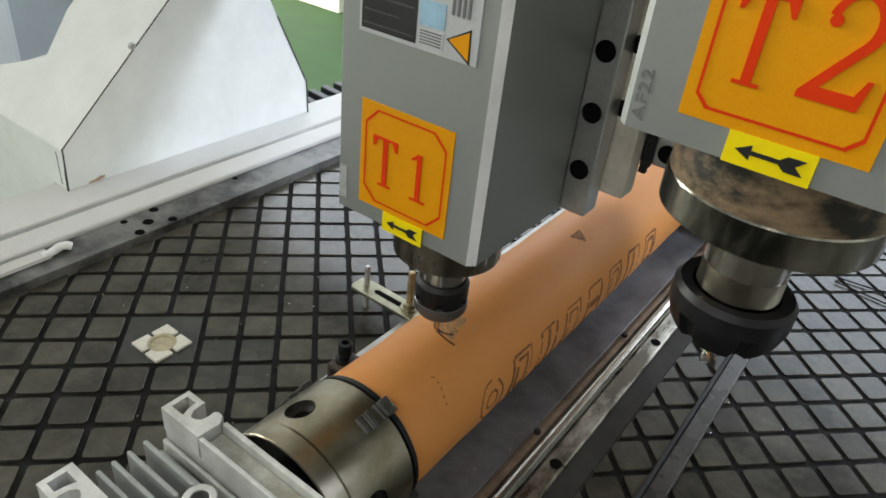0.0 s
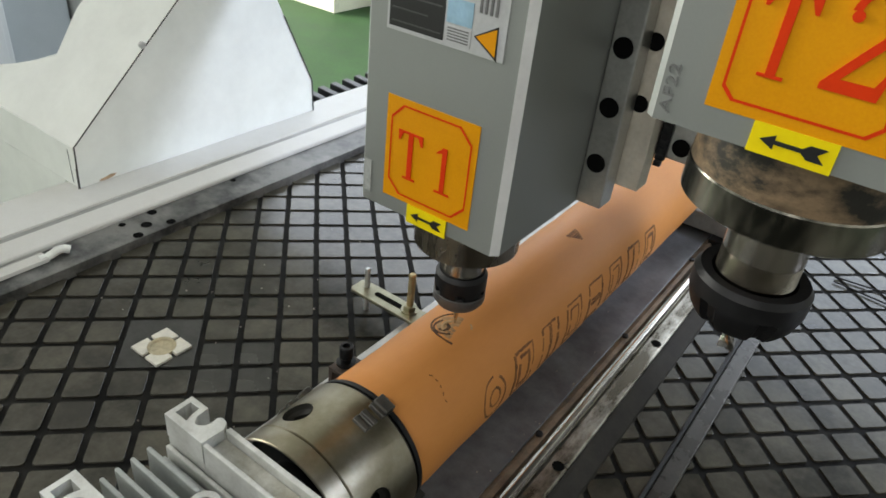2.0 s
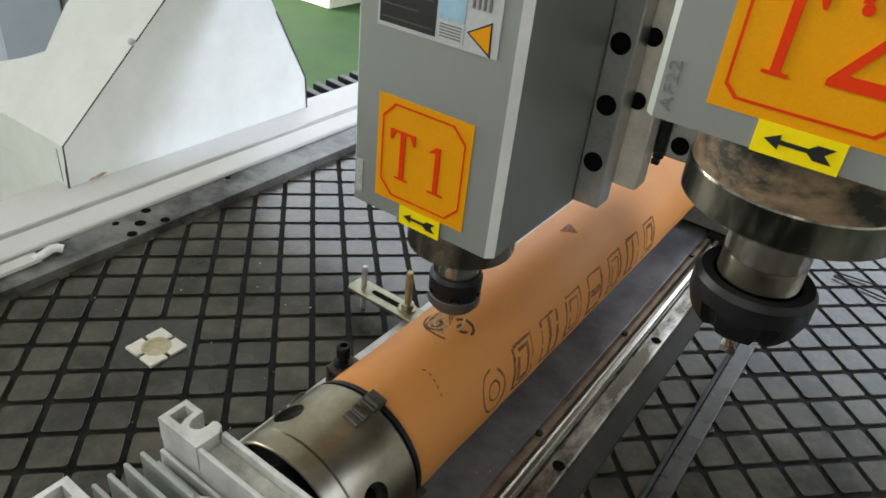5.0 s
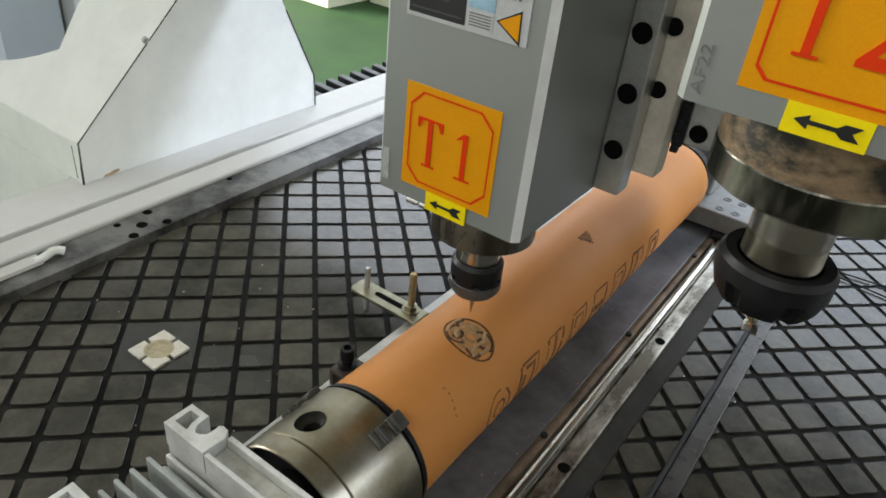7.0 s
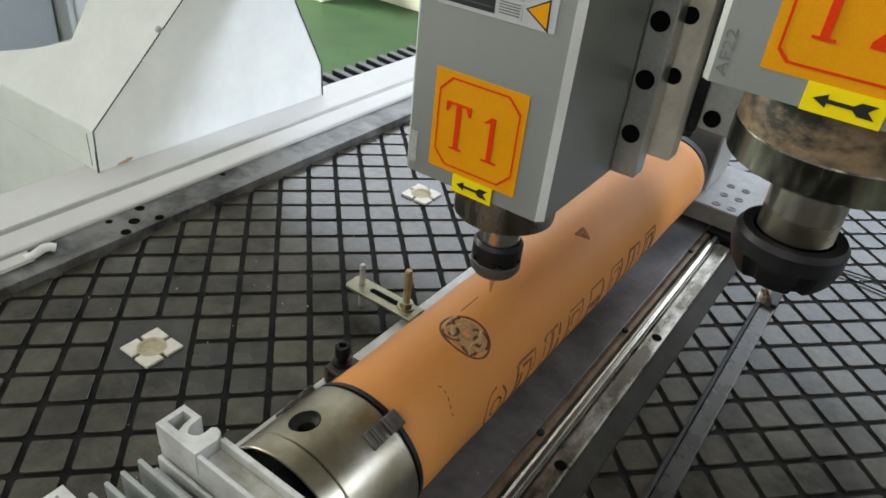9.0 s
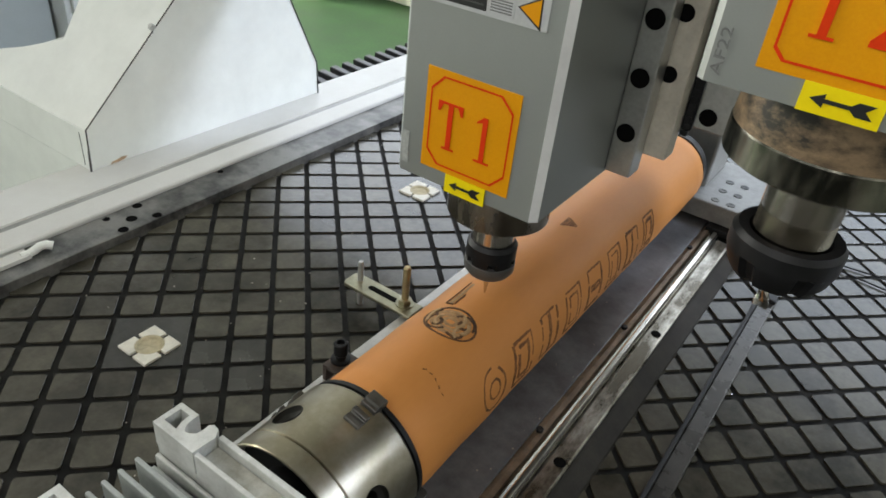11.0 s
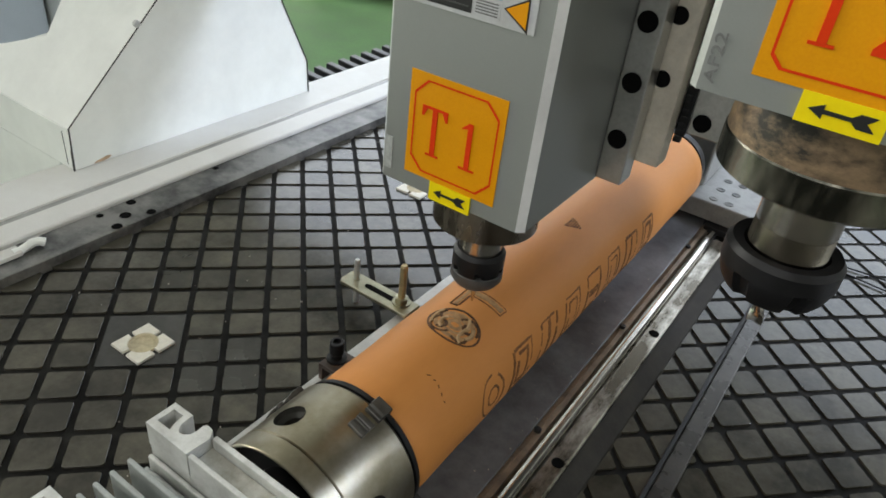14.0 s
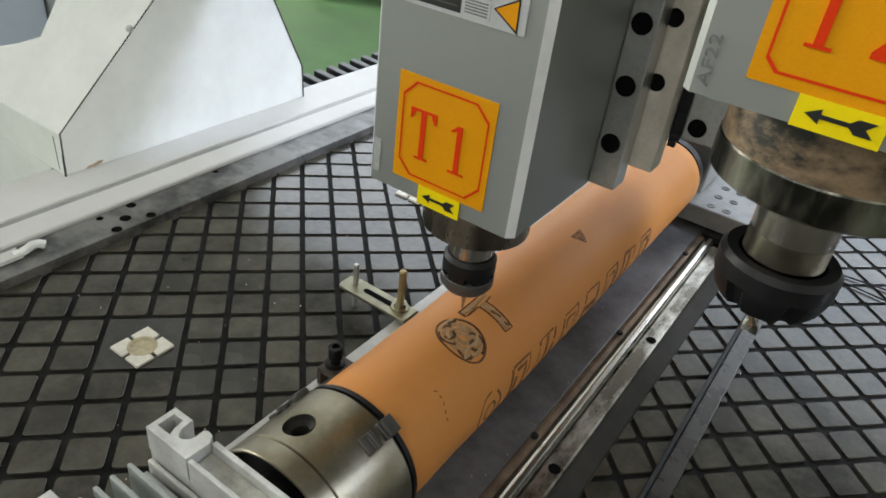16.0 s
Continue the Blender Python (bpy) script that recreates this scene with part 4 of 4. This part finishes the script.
for i in range(9):
    part("print_line", box(0.1775, 0.2145 - 0.010 * (i % 3 == 1), F1 - 0.0014, F1 - 0.0006, 0.3935 + 0.0078 * i, 0.3944 + 0.0078 * i), FAINTINK, plate1)
part("blue_field", box(0.2180, 0.2360, F1 - 0.0011, F1 - 0.0002, 0.4020, 0.4160), BLUEINK, plate1)
part("white_field", box(0.2180, 0.2360, F1 - 0.0011, F1 - 0.0002, 0.3905, 0.4005), SILVERLABEL, plate1)
for i in range(5):
    part("print_line", box(0.2195, 0.2345, F1 - 0.0014, F1 - 0.0006, 0.3920 + 0.0017 * i, 0.3928 + 0.0017 * i), GREYINK, plate1)
part("ce_mark", fit_box(text_mesh("CE", 0.01), 0.2200, 0.2320, 0.4190, 0.4260, F1 - 0.0009), INK, plate1)
part("triangle_edge", prism([(0.2378, 0.3984), (0.2538, 0.4072), (0.2546, 0.3878)], "y", F1 - 0.0010, F1 - 0.0002), INK, plate1)
part("warning_triangle", prism([(0.2395, 0.3985), (0.2530, 0.4055), (0.2535, 0.3900)], "y", F1 - 0.0012, F1 - 0.0002), ORANGE, plate1, "orange warning triangle")
for i in range(4):
    part("print_line", box(0.2400 + 0.0035 * i, 0.2415 + 0.0035 * i, F1 - 0.0014, F1 - 0.0006, 0.4120, 0.436 - 0.004 * (i % 2)), GREYINK, plate1)
part("small_plate", box(0.1605, 0.1662, F1 - 0.0006, F1 + 0.0001, 0.2700, 0.2940), PALEPATCH, t1, "small pale worn label")

F2 = -0.0888
X2 = (0.3560, 0.4820)
t2 = thing("spindle_t2", "grey square router spindle with orange T2 sticker", "spindle", (0, 0, 0), "router spindles")
part("body", spindle_body(X2[0], X2[1], F2, 0.0372, 0.3973, 0.70, 0.0085), ANOD, t2)
part("slide_block", box(0.3500, 0.5000, 0.0405, 0.1895, 0.4400, 0.70, 0.0015), FLANGE, t2)
nose(0.4192, -0.0256, 0.3970, 0.0525, 0.0460, 0.0215, 0.3229, 0.0318, 0.3100, 0.2795, t2, 6, True)
part("cutter", end_mill(0.4192, -0.0256, 0.2800, 0.2560, 0.0052), CHROME, t2, "two-fluted router cutter", smooth=35)
sticker(t2, 0.3808, 0.4540, 0.4102, 0.4832, F2, "2", 0.075, 0.066)
arrow_sticker(t2, 0.4030, 0.4372, 0.3970, 0.4103, F2)
bm = text_mesh("AF22", 0.01)
bm.transform(Matrix.Rotation(radians(90), 4, 'Z'))
part("stamped_code", fit_box(bm, 0.3616, 0.3668, 0.4013, 0.4237, F2 - 0.0003), GREYINK, t2, "grey stamped code")

# ---------------------------------------------------------------- background: chain, cabinet
chain = thing("cable_chain", "black ribbed cable drag chain along the machine", "cable chain")
for k in range(24):
    y = 0.44 + k * 0.040
    part("link", prism([(-0.566, y), (-0.566, y + 0.020), (-0.655, y + 0.032), (-0.655, y + 0.012)], "z", -0.1000, -0.0700, 0.002), CHAIN, chain)
part("tray", box(-0.660, -0.5655, 0.40, 1.44, -0.1100, -0.0880), CHAINGREY, chain)

cab = thing("grey_cabinet", "blue-grey steel cabinet standing on the floor", "cabinet")
part("carcass", box(-2.40, -1.80, 0.487, 0.700, -0.799, 0.75, 0.004), CABINET, cab)
part("door", box(-1.7995, -1.7850, 0.492, 0.695, -0.760, 0.73, 0.004), CABINET, cab)
for y0, y1 in ((-0.60, 0.478), (0.706, 1.250)):
    c = thing("pale_cabinet", "tall pale grey steel cabinet beside the blue-grey one", "cabinet", group="pale cabinets")
    part("carcass", box(-2.40, -1.72, y0, y1, -0.799, 0.75, 0.004), PALEGREY, c)
    part("door", box(-1.7195, -1.7050, y0 + 0.02, y1 - 0.02 if y0 < 0 else y0 + 0.09, -0.760, 0.73, 0.003), PALEGREY, c)

for x0, x1, y0 in ((-4.40, -2.98, 3.12), (-2.94, -1.90, 3.50)):
    board = thing("cream_crate", "low cream painted crate standing on the green floor", "crate", group="cream crates")
    part("side", box(x0, x1, y0, y0 + 0.04, -0.799, -0.560, 0.004), CREAM, board)
    part("lid", box(x0 - 0.02, x1 + 0.01, y0 - 0.02, 4.50, -0.5595, -0.540, 0.004), CREAM, board)
    part("end", box(x1 - 0.04, x1, y0 + 0.0405, 4.48, -0.799, -0.560, 0.004), CREAM, board)


# small pale chips and dust crumbs
bm = bmesh.new()
random.seed(7)
for k in range(44):
    if k < 18:
        x, y = random.gauss(-0.03, 0.06), random.gauss(-0.10, 0.06)
    elif k < 30:
        x, y = random.uniform(0.255, 0.285), random.uniform(-0.1, 0.35)
    else:
        x, y = random.uniform(-0.25, 0.09), random.uniform(-0.2, 0.5)
    if 0.095 < x < 0.255:
        continue
    z = 0.0162 if x > 0.1 else 0.0002
    r = random.uniform(0.0003, 0.0009)
    merge(bm, prism([(x + r * random.uniform(0.5, 1.6) * math.cos(t), y + r * random.uniform(0.5, 1.6) * math.sin(t)) for t in (0, 1.2, 2.4, 3.7, 5.0)], "z", z, z + r * 0.6))
tagged(part("chips", bm, CHIP), "pale cardboard chips and dust on the bed", "chips", kind="stuff")


# ---------------------------------------------------------------- pads of the vacuum bed
def rounded_pad():
    h, c = 0.5 * S - 0.0032, 0.0030
    pts = []
    for sx, sy in ((1, 1), (-1, 1), (-1, -1), (1, -1)):
        a = [(h * sx, (h - c) * sy), ((h - 0.3 * c) * sx, (h - 0.3 * c) * sy), ((h - c) * sx, h * sy)]
        pts += a if sx * sy > 0 else a[::-1]
    return pts


def pad_mesh(centres, name):
    vs, fs = [], []
    pts = rounded_pad()
    n = len(pts)
    for u, v in centres:
        k = len(vs)
        for sh, z in ((1.0, -0.0025), (1.0, -0.0003), (0.98, 0.0)):
            for px, py in pts:
                x, y = cell_xy(u + px * sh / S, v + py * sh / S)
                vs.append((x, y, z))
        for a in (0, 1):
            for i in range(n):
                j = (i + 1) % n
                fs.append((k + a * n + i, k + a * n + j, k + a * n + n + j, k + a * n + n + i))
        fs.append(tuple(k + 2 * n + i for i in range(n)))
    me = bpy.data.meshes.new(name)
    me.from_pydata(vs, [], fs)
    me.materials.append(PAD)
    return me


near, far = [], []
for iu in range(-60, 70):
    for iv in range(-60, 60):
        u, v = iu + 0.5, iv + 0.5
        x, y = cell_xy(u, v)
        if not (BX0 + 0.002 < x + 0.02 and x < BX1 - 0.02 and BY0 + 0.02 < y < BY1 - 0.02):
            continue
        if any(abs(u - pu) < 1 and abs(v - pv) < 1 for pu, pv in PLUGS):
            continue
        if 0.125 < x < 0.325 and -0.53 < y < 0.69:
            continue
        (near if -0.27 < x < 0.62 and -0.20 < y < 0.345 and not 0.39 < x < 0.415 else far).append((u, v))
one = pad_mesh([(0, 0)], "pad")
oily = pad_mesh([(0, 0)], "pad")
oily.materials[0] = OILPAD
for u, v in near[:300]:
    x, y = cell_xy(u, v)
    p = new("pad", oily if math.hypot(x - 0.004, y + 0.108) < 0.036 else one)
    p.parent = bed
    p.location = (x, y, random.uniform(-0.0002, 0.0002))
rest = new("pads", pad_mesh(far + near[300:], "pads"))
rest.parent = bed
tagged(rest, kind="stuff")


# ---------------------------------------------------------------- what moves
GANTRY = [(0, -0.0772), (0.5, -0.0507), (1, -0.0424), (1.5, -0.0497), (2, -0.0548), (2.5, -0.066), (3, -0.0487), (3.5, -0.0462), (4, -0.074), (4.2, -0.0795), (5.0, -0.06), (5.8, -0.0385), (6.3, -0.0382), (6.5, -0.038), (7, -0.0378), (7.5, -0.0376), (8, -0.0369), (8.5, -0.0188), (9, -0.0), (9.2, 0.003), (9.8, -0.01), (10.6, 0.0), (11.3, -0.0118), (11.5, -0.0117), (12, -0.0117), (12.5, -0.0224), (13, -0.0243), (13.5, -0.024), (14, -0.024), (14.5, -0.0335), (15, -0.0376), (15.5, -0.0381), (16, -0.0378)]
LIFT = [(0, -0.0004), (0.5, -0.0005), (1, 0.0002), (1.5, 0.0004), (2, -0.0006), (2.5, -0.001), (3, -0.0002), (3.5, -0.0001), (4, -0.0013), (4.2, -0.001), (5.0, -0.001), (5.8, 0.008), (6.3, 0.0078), (6.5, 0.005), (7, 0.0026), (7.5, -0.0), (8, -0.0022), (8.5, -0.0013), (9, 0.0), (11.5, -0.0009), (12, -0.0013), (12.5, -0.0015), (13, -0.002), (13.5, -0.0019), (14, -0.0021), (14.5, -0.001), (15, -0.0021), (15.5, -0.0022), (16, 0.0062)]
TURN = [(0, 13.4), (0.5, 18.5), (1, 7), (1.5, 6.7), (2, 7.5), (2.5, 8.5), (3, 1), (3.5, -21), (3.7, -25), (4, -21.8), (4.2, -15.6), (4.8, 4), (5.5, -12), (6, 12), (6.3, 18.2), (7, 18.3), (8, 18.4), (9, 18.3), (9.2, 17.4), (9.8, -4), (10.5, 14), (11, 2), (11.3, -8), (11.5, -15.8), (12, -23.5), (12.5, -23.5), (13, -21.5), (13.5, -1.8), (14, 9), (14.5, 7.5), (15, 10), (15.5, 19), (16, 19.7)]


def lookup(rows, t):
    for (a, va), (b, vb) in zip(rows, rows[1:]):
        if a <= t <= b:
            return va + (vb - va) * (t - a) / (b - a)
    return rows[-1][1]


def motions():
    walk(gantry, [(t, pose(0, y, 0)) for t, y in GANTRY])
    for s in (t1, t2):
        walk(s, [(t, pose(0, y, lookup(LIFT, t))) for t, y in GANTRY])
    walk(tube, [(t, pose(TX, 0, TZ, 0, a, 0)) for t, a in TURN])
    walk(chuck, [(t, pose(TX, 0, TZ, 0, a, 0)) for t, a in TURN])
    for ob, when in cut_pieces:
        n = ob.data.vertices[len(ob.data.vertices) // 2].co.copy()
        n.y = 0
        n.normalize()
        low = pose(*(-n * 0.0016))
        if when < 0:
            walk(ob, [(0, pose(0, 0, 0)), (16, pose(0, 0, 0))])
        else:
            walk(ob, [(0, low), (when - 0.1, low), (when + 0.4, pose(0, 0, 0)), (16, pose(0, 0, 0))])


motions()
